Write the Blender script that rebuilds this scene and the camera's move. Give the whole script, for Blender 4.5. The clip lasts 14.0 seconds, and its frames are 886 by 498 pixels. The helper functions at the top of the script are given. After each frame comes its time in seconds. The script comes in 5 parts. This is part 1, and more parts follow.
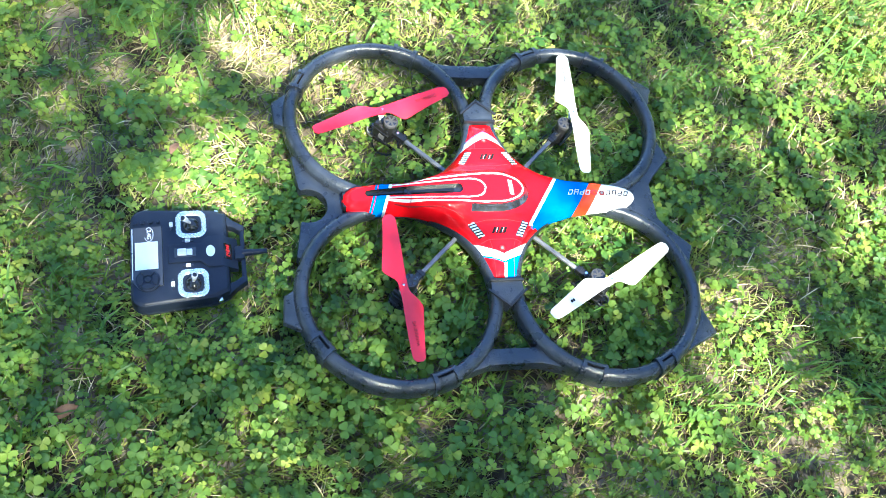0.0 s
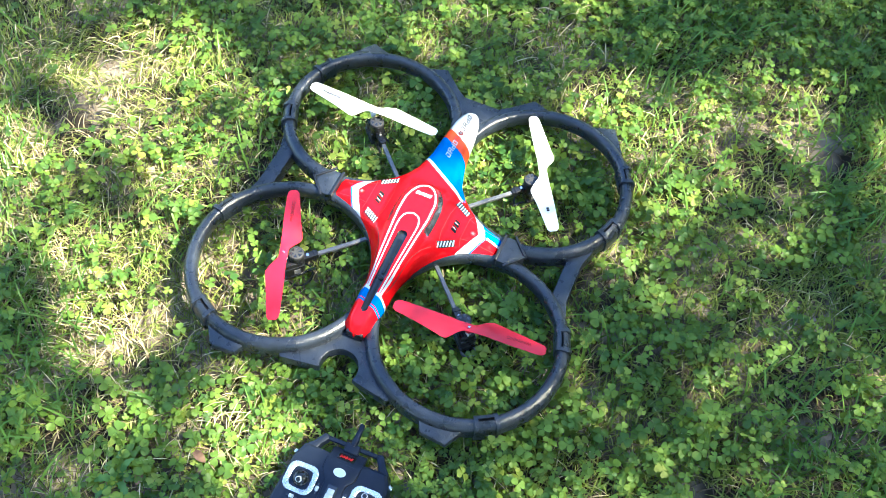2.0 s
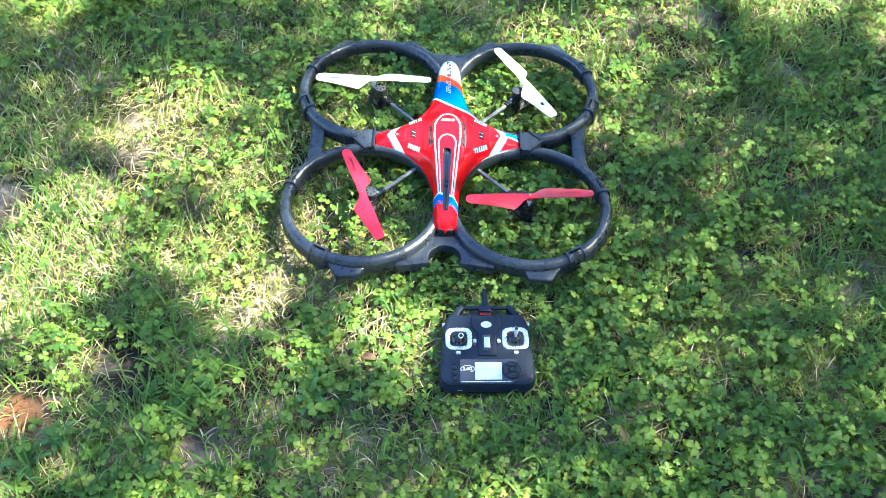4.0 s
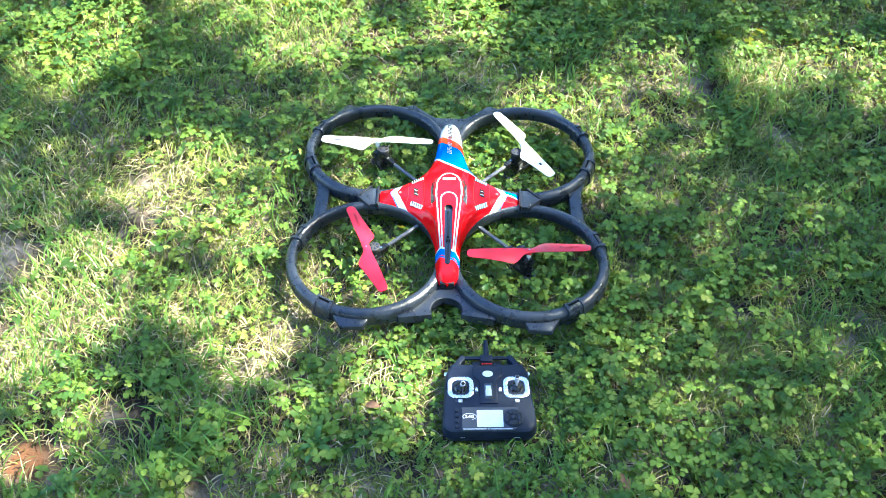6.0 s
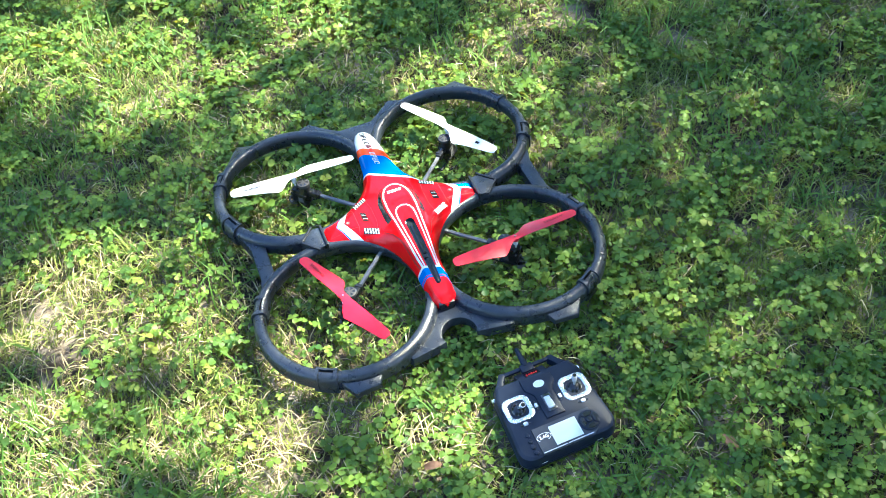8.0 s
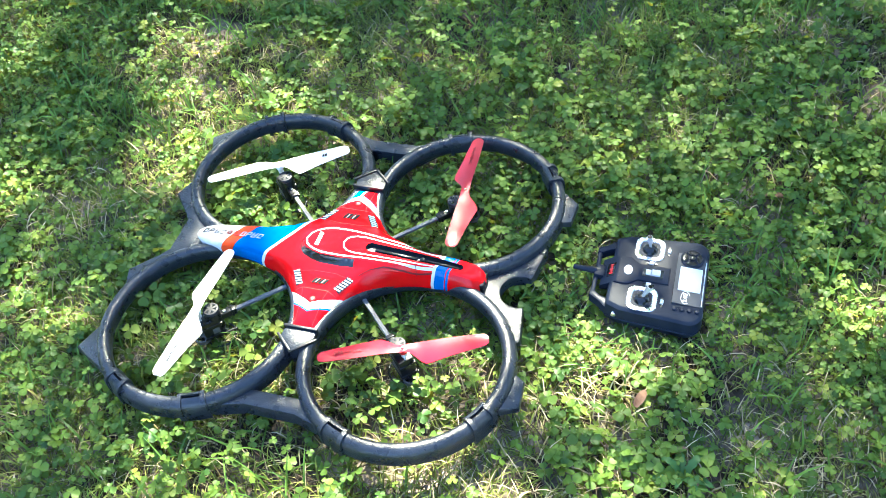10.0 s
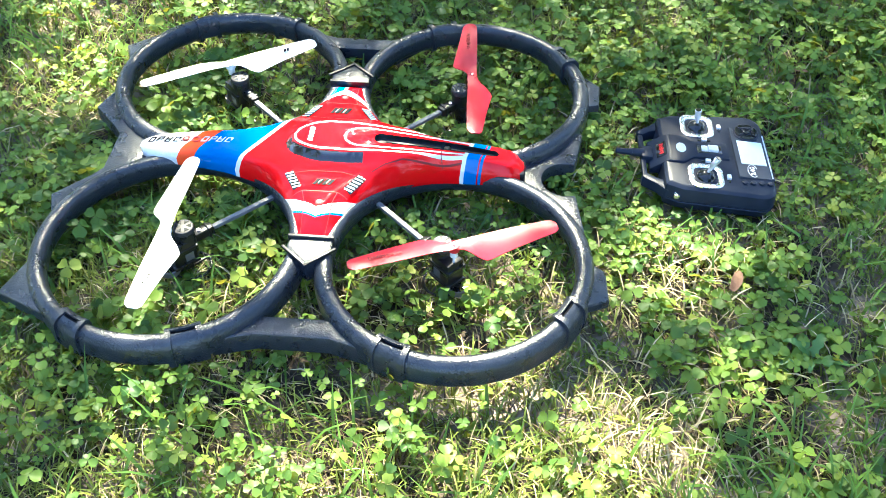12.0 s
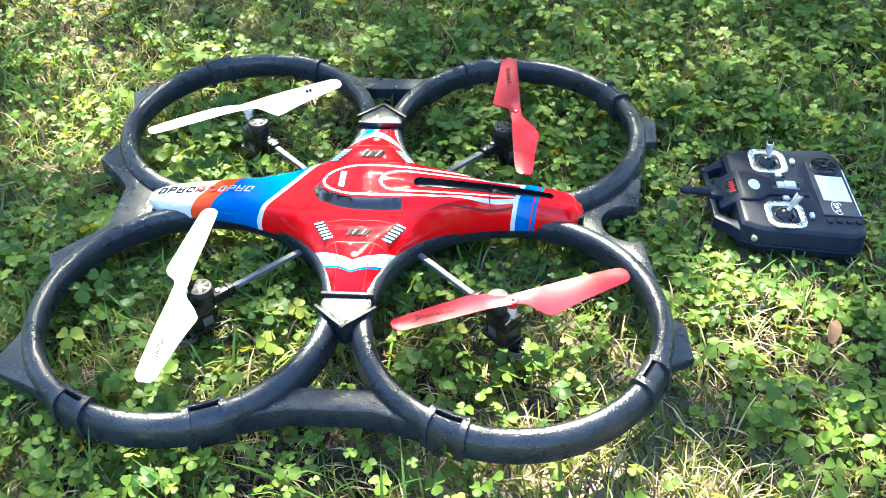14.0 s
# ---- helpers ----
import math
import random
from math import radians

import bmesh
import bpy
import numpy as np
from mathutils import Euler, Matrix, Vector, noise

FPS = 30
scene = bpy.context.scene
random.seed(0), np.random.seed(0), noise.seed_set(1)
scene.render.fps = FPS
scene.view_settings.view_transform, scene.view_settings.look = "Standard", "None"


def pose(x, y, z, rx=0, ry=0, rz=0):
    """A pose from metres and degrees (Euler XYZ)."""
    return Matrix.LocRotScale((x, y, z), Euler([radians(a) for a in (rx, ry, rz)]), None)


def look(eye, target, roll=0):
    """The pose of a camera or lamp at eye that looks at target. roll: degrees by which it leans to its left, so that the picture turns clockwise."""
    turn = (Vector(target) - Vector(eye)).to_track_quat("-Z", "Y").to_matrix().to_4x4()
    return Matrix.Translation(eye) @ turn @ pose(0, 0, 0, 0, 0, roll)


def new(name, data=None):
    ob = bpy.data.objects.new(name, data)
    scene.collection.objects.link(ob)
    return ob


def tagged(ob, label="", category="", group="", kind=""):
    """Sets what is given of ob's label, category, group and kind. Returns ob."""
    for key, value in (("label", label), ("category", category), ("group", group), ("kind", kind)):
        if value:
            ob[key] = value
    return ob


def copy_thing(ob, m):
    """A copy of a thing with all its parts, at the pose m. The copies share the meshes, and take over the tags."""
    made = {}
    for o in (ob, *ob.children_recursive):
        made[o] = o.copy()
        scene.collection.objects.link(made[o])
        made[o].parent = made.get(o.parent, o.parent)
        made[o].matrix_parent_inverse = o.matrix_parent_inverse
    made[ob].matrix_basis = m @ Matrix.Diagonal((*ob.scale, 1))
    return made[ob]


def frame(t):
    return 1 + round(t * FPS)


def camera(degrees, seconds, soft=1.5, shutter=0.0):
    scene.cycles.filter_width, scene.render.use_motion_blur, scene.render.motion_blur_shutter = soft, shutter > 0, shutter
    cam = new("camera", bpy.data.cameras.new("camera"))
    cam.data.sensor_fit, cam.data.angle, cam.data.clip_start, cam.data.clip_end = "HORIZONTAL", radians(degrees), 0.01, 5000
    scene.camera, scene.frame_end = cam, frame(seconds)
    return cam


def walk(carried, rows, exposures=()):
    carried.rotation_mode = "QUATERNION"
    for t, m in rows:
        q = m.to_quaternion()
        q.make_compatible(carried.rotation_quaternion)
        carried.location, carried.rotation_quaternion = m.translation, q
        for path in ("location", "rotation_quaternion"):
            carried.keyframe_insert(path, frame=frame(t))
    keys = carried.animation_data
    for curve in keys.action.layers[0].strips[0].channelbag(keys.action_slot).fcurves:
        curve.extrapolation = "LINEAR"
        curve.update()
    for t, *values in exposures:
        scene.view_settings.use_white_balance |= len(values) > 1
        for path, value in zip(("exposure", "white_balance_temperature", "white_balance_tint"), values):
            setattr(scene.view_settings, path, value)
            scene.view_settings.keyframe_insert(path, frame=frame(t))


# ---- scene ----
cam = camera(48.27, 14.0, soft=0.5)
PATH = [
    (0, pose(0.4068, 0.7214, 1.2637, 28.87, -11.17, 172.59)),
    (0.5, pose(0.4169, 0.6640, 1.3088, 25.96, -5.91, 170.31)),
    (1, pose(0.5582, 0.5755, 1.2746, 28.77, -5.20, 151.35)),
    (1.5, pose(0.6443, 0.5041, 1.3028, 32.45, -1.23, 130.83)),
    (2, pose(0.7919, 0.3095, 1.2997, 32.62, -3.11, 113.28)),
    (2.5, pose(0.9425, 0.1384, 1.3106, 33.87, -2.59, 99.05)),
    (3, pose(1.1476, 0.0066, 1.3373, 34.98, -2.21, 90.79)),
    (3.2, pose(1.1993, 0.0047, 1.3246, 37.08, -2.08, 90.96)),
    (5.3, pose(1.3939, 0.0191, 1.3717, 41.83, 0.48, 90.29)),
    (5.5, pose(1.3967, 0.0196, 1.3656, 42.87, 0.34, 90.19)),
    (6, pose(1.3946, 0.0037, 1.3357, 44.67, -0.53, 91.10)),
    (6.5, pose(1.4335, 0.0104, 1.2768, 45.90, -0.47, 91.53)),
    (7, pose(1.4010, -0.0145, 1.2810, 45.43, -0.43, 90.61)),
    (7.5, pose(1.2619, -0.1421, 1.2794, 42.25, 2.13, 80.31)),
    (8, pose(1.1606, -0.2656, 1.2416, 42.58, 4.71, 68.92)),
    (8.5, pose(0.9983, -0.4019, 1.2241, 40.93, 7.76, 52.13)),
    (9, pose(0.8655, -0.5419, 1.2031, 40.99, 7.64, 41.45)),
    (9.2, pose(0.8000, -0.6367, 1.1773, 41.23, 7.94, 35.27)),
    (11.3, pose(0.2450, -0.8751, 0.9661, 42.56, 0.51, 6.52)),
    (11.5, pose(0.2339, -0.8558, 0.9260, 42.89, 0.33, 6.03)),
    (12, pose(0.1965, -0.8511, 0.8045, 44.00, -0.19, 4.81)),
    (12.5, pose(0.1772, -0.8173, 0.7681, 42.48, -0.05, 5.08)),
    (13, pose(0.1590, -0.7822, 0.7423, 44.89, 0.37, 4.45)),
    (13.5, pose(0.1492, -0.7716, 0.7196, 46.96, 0.60, 4.00)),
    (14, pose(0.1390, -0.7700, 0.7059, 47.70, 0.91, 3.69)),
]
walk(cam, PATH, exposures=[(0, 2.85, 5110, 10), (0.6, 2.78, 5110, 10), (2, 2.77, 5310, 10), (3, 2.88, 5260, 10), (5.5, 2.91, 5130, 10), (7, 2.79, 5130, 10), (8, 2.72, 5210, 10), (9, 2.90, 5240, 10), (11.5, 3.03, 5490, 10), (14, 2.93, 5500, 10)])

# ---- light of the place ----
world = bpy.data.worlds.new("sky")
scene.world = world
world.use_nodes = True
wn, wl = world.node_tree.nodes, world.node_tree.links
sky = wn.new("ShaderNodeTexSky")
sky.sky_type, sky.sun_disc = "NISHITA", False
TO_SUN = Vector((-0.08, 0.62, 0.78)).normalized()
sky.sun_elevation = math.asin(TO_SUN.z)
sky.sun_rotation = math.atan2(TO_SUN.x, TO_SUN.y)
wn["Background"].inputs["Strength"].default_value = 0.11
wl.new(sky.outputs["Color"], wn["Background"].inputs["Color"])
lamp = bpy.data.lights.new("sun", "SUN")
lamp.energy, lamp.angle, lamp.color = 4.8, radians(0.48), (1.0, 0.86, 0.54)
new("sun", lamp).matrix_world = look(TO_SUN * 30, (0, 0, 0))


# ---- materials ----
def material(name, colour, rough=0.5, metal=0.0, second=None, scale=40.0, bump=0.0, bump_scale=None, coat=0.0, spread=(0.35, 0.7), ior=1.5, spec=0.5, depth=0.002, wrinkle=0.0):
    """A principled surface whose colour drifts to a second one in patches, with fine relief."""
    m = bpy.data.materials.new(name)
    m.use_nodes = True
    n, l = m.node_tree.nodes, m.node_tree.links
    p = n["Principled BSDF"]
    p.inputs["Roughness"].default_value, p.inputs["Metallic"].default_value = rough, metal
    p.inputs["Coat Weight"].default_value, p.inputs["IOR"].default_value = coat, ior
    p.inputs["Specular IOR Level"].default_value = spec
    p.inputs["Coat Roughness"].default_value = 0.03
    co = n.new("ShaderNodeTexCoord")
    big = n.new("ShaderNodeTexNoise")
    big.inputs["Scale"].default_value, big.inputs["Detail"].default_value = scale, 6
    l.new(co.outputs["Object"], big.inputs["Vector"])
    ramp = n.new("ShaderNodeValToRGB")
    ramp.color_ramp.elements[0].position, ramp.color_ramp.elements[1].position = spread
    ramp.color_ramp.elements[0].color = (*colour, 1)
    ramp.color_ramp.elements[1].color = (*(second or [c * 0.8 for c in colour]), 1)
    l.new(big.outputs["Fac"], ramp.inputs["Fac"])
    l.new(ramp.outputs["Color"], p.inputs["Base Color"])
    worn = n.new("ShaderNodeMapRange")
    worn.inputs["To Min"].default_value, worn.inputs["To Max"].default_value = rough * 0.75, min(1.0, rough * 1.3)
    l.new(big.outputs["Fac"], worn.inputs["Value"])
    l.new(worn.outputs["Result"], p.inputs["Roughness"])
    if bump:
        fine = n.new("ShaderNodeTexNoise")
        fine.inputs["Scale"].default_value, fine.inputs["Detail"].default_value = bump_scale or scale * 6, 4
        l.new(co.outputs["Object"], fine.inputs["Vector"])
        b = n.new("ShaderNodeBump")
        b.inputs["Strength"].default_value, b.inputs["Distance"].default_value = bump, depth
        l.new(fine.outputs["Fac"], b.inputs["Height"])
        l.new(b.outputs["Normal"], p.inputs["Normal"])
    if wrinkle:
        # the clear film over the print lies in fine lengthwise creases
        stretch = n.new("ShaderNodeMapping")
        stretch.inputs["Scale"].default_value = (18, 64, 60)
        l.new(co.outputs["Object"], stretch.inputs["Vector"])
        crease = n.new("ShaderNodeTexNoise")
        crease.inputs["Scale"].default_value, crease.inputs["Detail"].default_value, crease.inputs["Roughness"].default_value = 1.0, 4, 0.55
        l.new(stretch.outputs["Vector"], crease.inputs["Vector"])
        cb = n.new("ShaderNodeBump")
        cb.inputs["Strength"].default_value, cb.inputs["Distance"].default_value = wrinkle, 0.004
        l.new(crease.outputs["Fac"], cb.inputs["Height"])
        l.new(cb.outputs["Normal"], p.inputs["Coat Normal"])
    return m


def leaf_material(name, dark, light, through_colour, share=0.35, rough=0.45, patch=3.0, tint=None, gloss=0.36):
    """Foliage: each blade or leaflet takes its own shade, drifting in patches, and lets some light through."""
    m = bpy.data.materials.new(name)
    m.use_nodes = True
    n, l = m.node_tree.nodes, m.node_tree.links
    p = n["Principled BSDF"]
    p.inputs["Roughness"].default_value = rough
    p.inputs["Specular IOR Level"].default_value = gloss
    geo, co = n.new("ShaderNodeNewGeometry"), n.new("ShaderNodeTexCoord")
    drift = n.new("ShaderNodeTexNoise")
    drift.inputs["Scale"].default_value, drift.inputs["Detail"].default_value = patch, 3
    l.new(co.outputs["Object"], drift.inputs["Vector"])
    add = n.new("ShaderNodeMath")
    add.operation = "MULTIPLY_ADD"
    add.inputs[1].default_value = 0.80
    l.new(geo.outputs["Random Per Island"], add.inputs[0])
    half = n.new("ShaderNodeMath")
    half.operation = "MULTIPLY"
    half.inputs[1].default_value = 0.30
    l.new(drift.outputs["Fac"], half.inputs[0])
    l.new(half.outputs[0], add.inputs[2])
    ramp = n.new("ShaderNodeValToRGB")
    ramp.color_ramp.elements[0].position, ramp.color_ramp.elements[1].position = 0.12, 0.84
    ramp.color_ramp.elements[0].color, ramp.color_ramp.elements[1].color = (*dark, 1), (*light, 1)
    if tint:
        e = ramp.color_ramp.elements.new(1.0)
        e.color = (*tint, 1)
    l.new(add.outputs[0], ramp.inputs["Fac"])
    l.new(ramp.outputs["Color"], p.inputs["Base Color"])
    back = n.new("ShaderNodeBsdfTranslucent")
    back.inputs["Color"].default_value = (*through_colour, 1)
    mix = n.new("ShaderNodeMixShader")
    mix.inputs[0].default_value = share
    l.new(p.outputs[0], mix.inputs[1])
    l.new(back.outputs[0], mix.inputs[2])
    l.new(mix.outputs[0], n["Material Output"].inputs["Surface"])
    return m


FOAM = material("black foam", (0.015, 0.019, 0.029), 0.28, second=(0.028, 0.034, 0.048), spec=0.6, scale=60, bump=0.75, bump_scale=480, spread=(0.4, 0.75), depth=0.0009)
BAND = material("black band", (0.010, 0.012, 0.018), 0.32, second=(0.012, 0.012, 0.014), scale=80, bump=0.2)
RED = material("red film", (0.76, 0.0015, 0.005), 0.5, second=(0.68, 0.001, 0.004), scale=18, coat=0.6, bump=0.2, bump_scale=60, spec=0.0, depth=0.003, wrinkle=0.6)
BLUE = material("blue film", (0.001, 0.150, 0.52), 0.4, second=(0.001, 0.115, 0.42), scale=18, coat=0.5, bump=0.2, bump_scale=60, spec=0.0, depth=0.003, wrinkle=0.5)
WHITE = material("white film", (0.80, 0.80, 0.80), 0.22, second=(0.70, 0.70, 0.71), scale=25, coat=0.9, bump=0.4, bump_scale=80, depth=0.003, wrinkle=0.5)
ORANGE = material("orange film", (0.90, 0.085, 0.018), 0.4, second=(0.82, 0.055, 0.012), scale=22, coat=0.5, spec=0.0, wrinkle=0.5)
PIT = material("black recess", (0.012, 0.013, 0.017), 0.18, second=(0.020, 0.021, 0.026), scale=50, coat=0.6)
PLASTIC = material("black plastic", (0.007, 0.007, 0.009), 0.28, second=(0.012, 0.012, 0.014), scale=70)
# near black, paints the shade inside the clip slots
SLOT = material("unlit slot", (0.004, 0.004, 0.005), 0.9, second=(0.006, 0.006, 0.007), scale=60, spec=0.1)
GREYCAP = material("dark cap", (0.030, 0.030, 0.034), 0.5, second=(0.040, 0.040, 0.045), scale=90, spec=0.3)
GREY = material("grey rod", (0.16, 0.16, 0.17), 0.4, second=(0.10, 0.10, 0.11), scale=90)
STEEL = material("steel", (0.75, 0.75, 0.76), 0.22, metal=1.0, scale=90)
CHROME = material("chromed plastic", (0.86, 0.86, 0.86), 0.26, metal=0.9, second=(0.70, 0.70, 0.72), scale=160, bump=0.7, bump_scale=240, depth=0.0012)
REDBLADE = material("red blade", (0.62, 0.008, 0.028), 0.35, second=(0.54, 0.006, 0.022), scale=25, coat=0.1)
WHITEBLADE = material("white blade", (0.82, 0.82, 0.82), 0.35, second=(0.74, 0.74, 0.75), scale=25, coat=0.15)
CASE = material("case plastic", (0.011, 0.016, 0.031), 0.38, second=(0.017, 0.023, 0.040), scale=40, bump=0.12, bump_scale=600, depth=0.0006, spec=0.2)
GLOSSCASE = material("glossy case plastic", (0.006, 0.007, 0.009), 0.13, second=(0.010, 0.010, 0.013), scale=40)
PALE = material("pale buttons", (0.72, 0.72, 0.72), 0.35, second=(0.62, 0.62, 0.63), scale=120)
SEAM = material("dark red seam", (0.20, 0.001, 0.003), 0.6, second=(0.14, 0.001, 0.002), scale=90)
# base raised to grey to stand for the sky the panel reflects
PANEL = material("panel greyed by sky", (0.055, 0.060, 0.074), 0.25, second=(0.066, 0.071, 0.086), scale=40, spec=0.3)
LCD = material("display", (0.72, 0.77, 0.77), 0.3, second=(0.66, 0.71, 0.72), scale=60, spec=0.3)
INK = material("dark ink", (0.012, 0.012, 0.014), 0.6, scale=200, spec=0.08)
REDINK = material("dark red ink", (0.28, 0.012, 0.02), 0.5, scale=200)
BADGE = material("pale badge", (0.62, 0.70, 0.70), 0.3, second=(0.55, 0.63, 0.64), scale=100)
REDMARK = material("red mark", (0.62, 0.02, 0.02), 0.4, second=(0.5, 0.015, 0.015), scale=100)
CLEAR = material("clear stick", (0.62, 0.64, 0.65), 0.12, metal=0.5, second=(0.5, 0.52, 0.54), scale=150)
BARK = material("bark", (0.09, 0.065, 0.045), 0.9, second=(0.16, 0.12, 0.09), scale=8, bump=0.8, bump_scale=30)
SOIL = material("soil and thatch", (0.030, 0.024, 0.018), 0.95, second=(0.30, 0.245, 0.19), scale=9, bump=0.9, bump_scale=120, spread=(0.44, 0.64), spec=0.1)
LAWN = material("far lawn", (0.045, 0.070, 0.018), 0.9, second=(0.115, 0.140, 0.045), scale=14, bump=1.0, bump_scale=60, spec=0.1, depth=0.02)
CLOVER = leaf_material("clover leaf", (0.020, 0.068, 0.017), (0.142, 0.235, 0.032), (0.52, 0.48, 0.03), 0.23, 0.46, 2.5, (0.30, 0.33, 0.06), 0.22)
GRASS = leaf_material("grass blade", (0.024, 0.054, 0.013), (0.235, 0.290, 0.056), (0.50, 0.44, 0.05), 0.17, 0.46, 2.0, (0.37, 0.33, 0.14), 0.22)
BROAD = leaf_material("broad grass blade", (0.026, 0.084, 0.018), (0.145, 0.270, 0.045), (0.38, 0.44, 0.04), 0.26, 0.40, 3.0, None, 0.25)
STRAW = leaf_material("dry grass", (0.26, 0.20, 0.10), (0.70, 0.58, 0.34), (0.44, 0.34, 0.17), 0.2, 0.6, 4.0)
THATCH = leaf_material("brown thatch", (0.020, 0.014, 0.009), (0.16, 0.115, 0.066), (0.12, 0.08, 0.04), 0.10, 0.7, 5.0)
STEM = leaf_material("clover stem", (0.05, 0.10, 0.02), (0.18, 0.27, 0.06), (0.2, 0.28, 0.04), 0.25, 0.5, 3.0)
WEED = leaf_material("weed leaf", (0.045, 0.115, 0.030), (0.12, 0.24, 0.060), (0.30, 0.42, 0.05), 0.22, 0.42, 6.0, None, 0.3)
DEADLEAF = material("dead leaf", (0.12, 0.060, 0.034), 0.75, second=(0.24, 0.14, 0.085), scale=90, bump=0.4, bump_scale=300, depth=0.001, spec=0.2)
TREELEAF = leaf_material("tree leaf", (0.05, 0.11, 0.02), (0.10, 0.19, 0.04), (0.16, 0.28, 0.05), 0.3, 0.4, 1.0)


def stain(mat, spot, reach, colour):
    """A stain of its own colour on a surface, round a spot, with a ragged edge."""
    n, l = mat.node_tree.nodes, mat.node_tree.links
    p = n["Principled BSDF"]
    old = p.inputs["Base Color"].links[0].from_socket
    co, far, rag = n.new("ShaderNodeTexCoord"), n.new("ShaderNodeVectorMath"), n.new("ShaderNodeTexNoise")
    far.operation, far.inputs[1].default_value = "DISTANCE", spot
    l.new(co.outputs["Object"], far.inputs[0])
    rag.inputs["Scale"].default_value, rag.inputs["Detail"].default_value = 28, 5
    l.new(co.outputs["Object"], rag.inputs["Vector"])
    edge = n.new("ShaderNodeMath")
    edge.operation, edge.inputs[1].default_value = "MULTIPLY_ADD", reach * 1.6
    l.new(rag.outputs["Fac"], edge.inputs[0])
    l.new(far.outputs["Value"], edge.inputs[2])
    ramp = n.new("ShaderNodeMapRange")
    ramp.inputs["From Min"].default_value, ramp.inputs["From Max"].default_value = reach * 1.9, reach * 1.3
    l.new(edge.outputs[0], ramp.inputs["Value"])
    mix = n.new("ShaderNodeMix")
    mix.data_type = "RGBA"
    l.new(ramp.outputs["Result"], mix.inputs["Factor"])
    l.new(old, mix.inputs["A"])
    mix.inputs["B"].default_value = (*colour, 1)
    l.new(mix.outputs["Result"], p.inputs["Base Color"])


stain(SOIL, (0.565, -0.645, 0.0), 0.050, (0.12, 0.058, 0.030))


# ---- mesh helpers ----
def part(name, bm, mat, parent=None, label=""):
    """Links a bmesh as one object; mat is a material or a list of them."""
    mesh = bpy.data.meshes.new(name)
    bmesh.ops.recalc_face_normals(bm, faces=bm.faces[:])
    bm.to_mesh(mesh)
    bm.free()
    for m in (mat if isinstance(mat, (list, tuple)) else [mat]):
        mesh.materials.append(m)
    ob = new(name, mesh)
    if parent:
        ob.parent = parent
    if label:
        ob["label"] = label
    return ob


def shade(ob, angle=35):
    """Smooth shading with hard edges kept above an angle."""
    ob.data.polygons.foreach_set("use_smooth", [True] * len(ob.data.polygons))
    ob.data.set_sharp_from_angle(angle=radians(angle))
    return ob


def box(bm, size, m=Matrix(), bevel=0.0, segments=2):
    made = bmesh.ops.create_cube(bm, size=1, matrix=m @ Matrix.Diagonal((*size, 1)))["verts"]
    if bevel:
        edges = list({e for v in made for e in v.link_edges})
        bmesh.ops.bevel(bm, geom=edges, offset=bevel, segments=segments, profile=0.5, affect="EDGES")


def rod(bm, r, depth, m=Matrix(), r2=None, seg=20, bevel=0.0):
    made = bmesh.ops.create_cone(bm, cap_ends=True, segments=seg, radius1=r, radius2=r if r2 is None else r2, depth=depth, matrix=m)["verts"]
    if bevel:
        rims = [e for e in {e for v in made for e in v.link_edges} if len(e.link_faces) == 2 and any(len(f.verts) > 4 for f in e.link_faces)]
        bmesh.ops.bevel(bm, geom=rims, offset=bevel, segments=2, profile=0.5, affect="EDGES")


def prism(bm, outline, low, high, bevel=0.0, m=Matrix()):
    """An upright slab over a plan outline, its upper edges rounded."""
    under = [bm.verts.new(m @ Vector((x, y, low))) for x, y in outline]
    over = [bm.verts.new(m @ Vector((x, y, high))) for x, y in outline]
    k = len(outline)
    faces = [bm.faces.new(under[::-1]), bm.faces.new(over)]
    faces += [bm.faces.new((under[i], under[(i + 1) % k], over[(i + 1) % k], over[i])) for i in range(k)]
    bmesh.ops.recalc_face_normals(bm, faces=faces)
    if bevel:
        bmesh.ops.bevel(bm, geom=list(faces[1].edges), offset=bevel, segments=2, profile=0.5, affect="EDGES")
    bmesh.ops.triangulate(bm, faces=[f for f in bm.faces if len(f.verts) > 6])


def revolve(bm, profile, a0=0.0, a1=360.0, steps=96):
    """Sweeps a closed profile of (radius, height) round z."""
    whole = abs(a1 - a0) >= 359.9
    count = steps if whole else steps + 1
    rings = []
    for i in range(count):
        a = radians(a0 + (a1 - a0) * i / steps)
        rings.append([bm.verts.new((r * math.cos(a), r * math.sin(a), z)) for r, z in profile])
    k = len(profile)
    for i in range(count if whole else count - 1):
        one, two = rings[i], rings[(i + 1) % count]
        for j in range(k):
            bm.faces.new((one[j], two[j], two[(j + 1) % k], one[(j + 1) % k]))
    if not whole:
        bm.faces.new(rings[0])
        bm.faces.new(rings[-1][::-1])


def between(a, b):
    """The pose of a rod from a to b: its middle, with z along it and x level."""
    a, b = Vector(a), Vector(b)
    z = (b - a).normalized()
    x = Vector((0, 0, 1)).cross(z)
    x = x.normalized() if x.length > 1e-6 else Vector((1, 0, 0))
    y = z.cross(x)
    return Matrix.Translation((a + b) / 2) @ Matrix((x, y, z)).transposed().to_4x4()


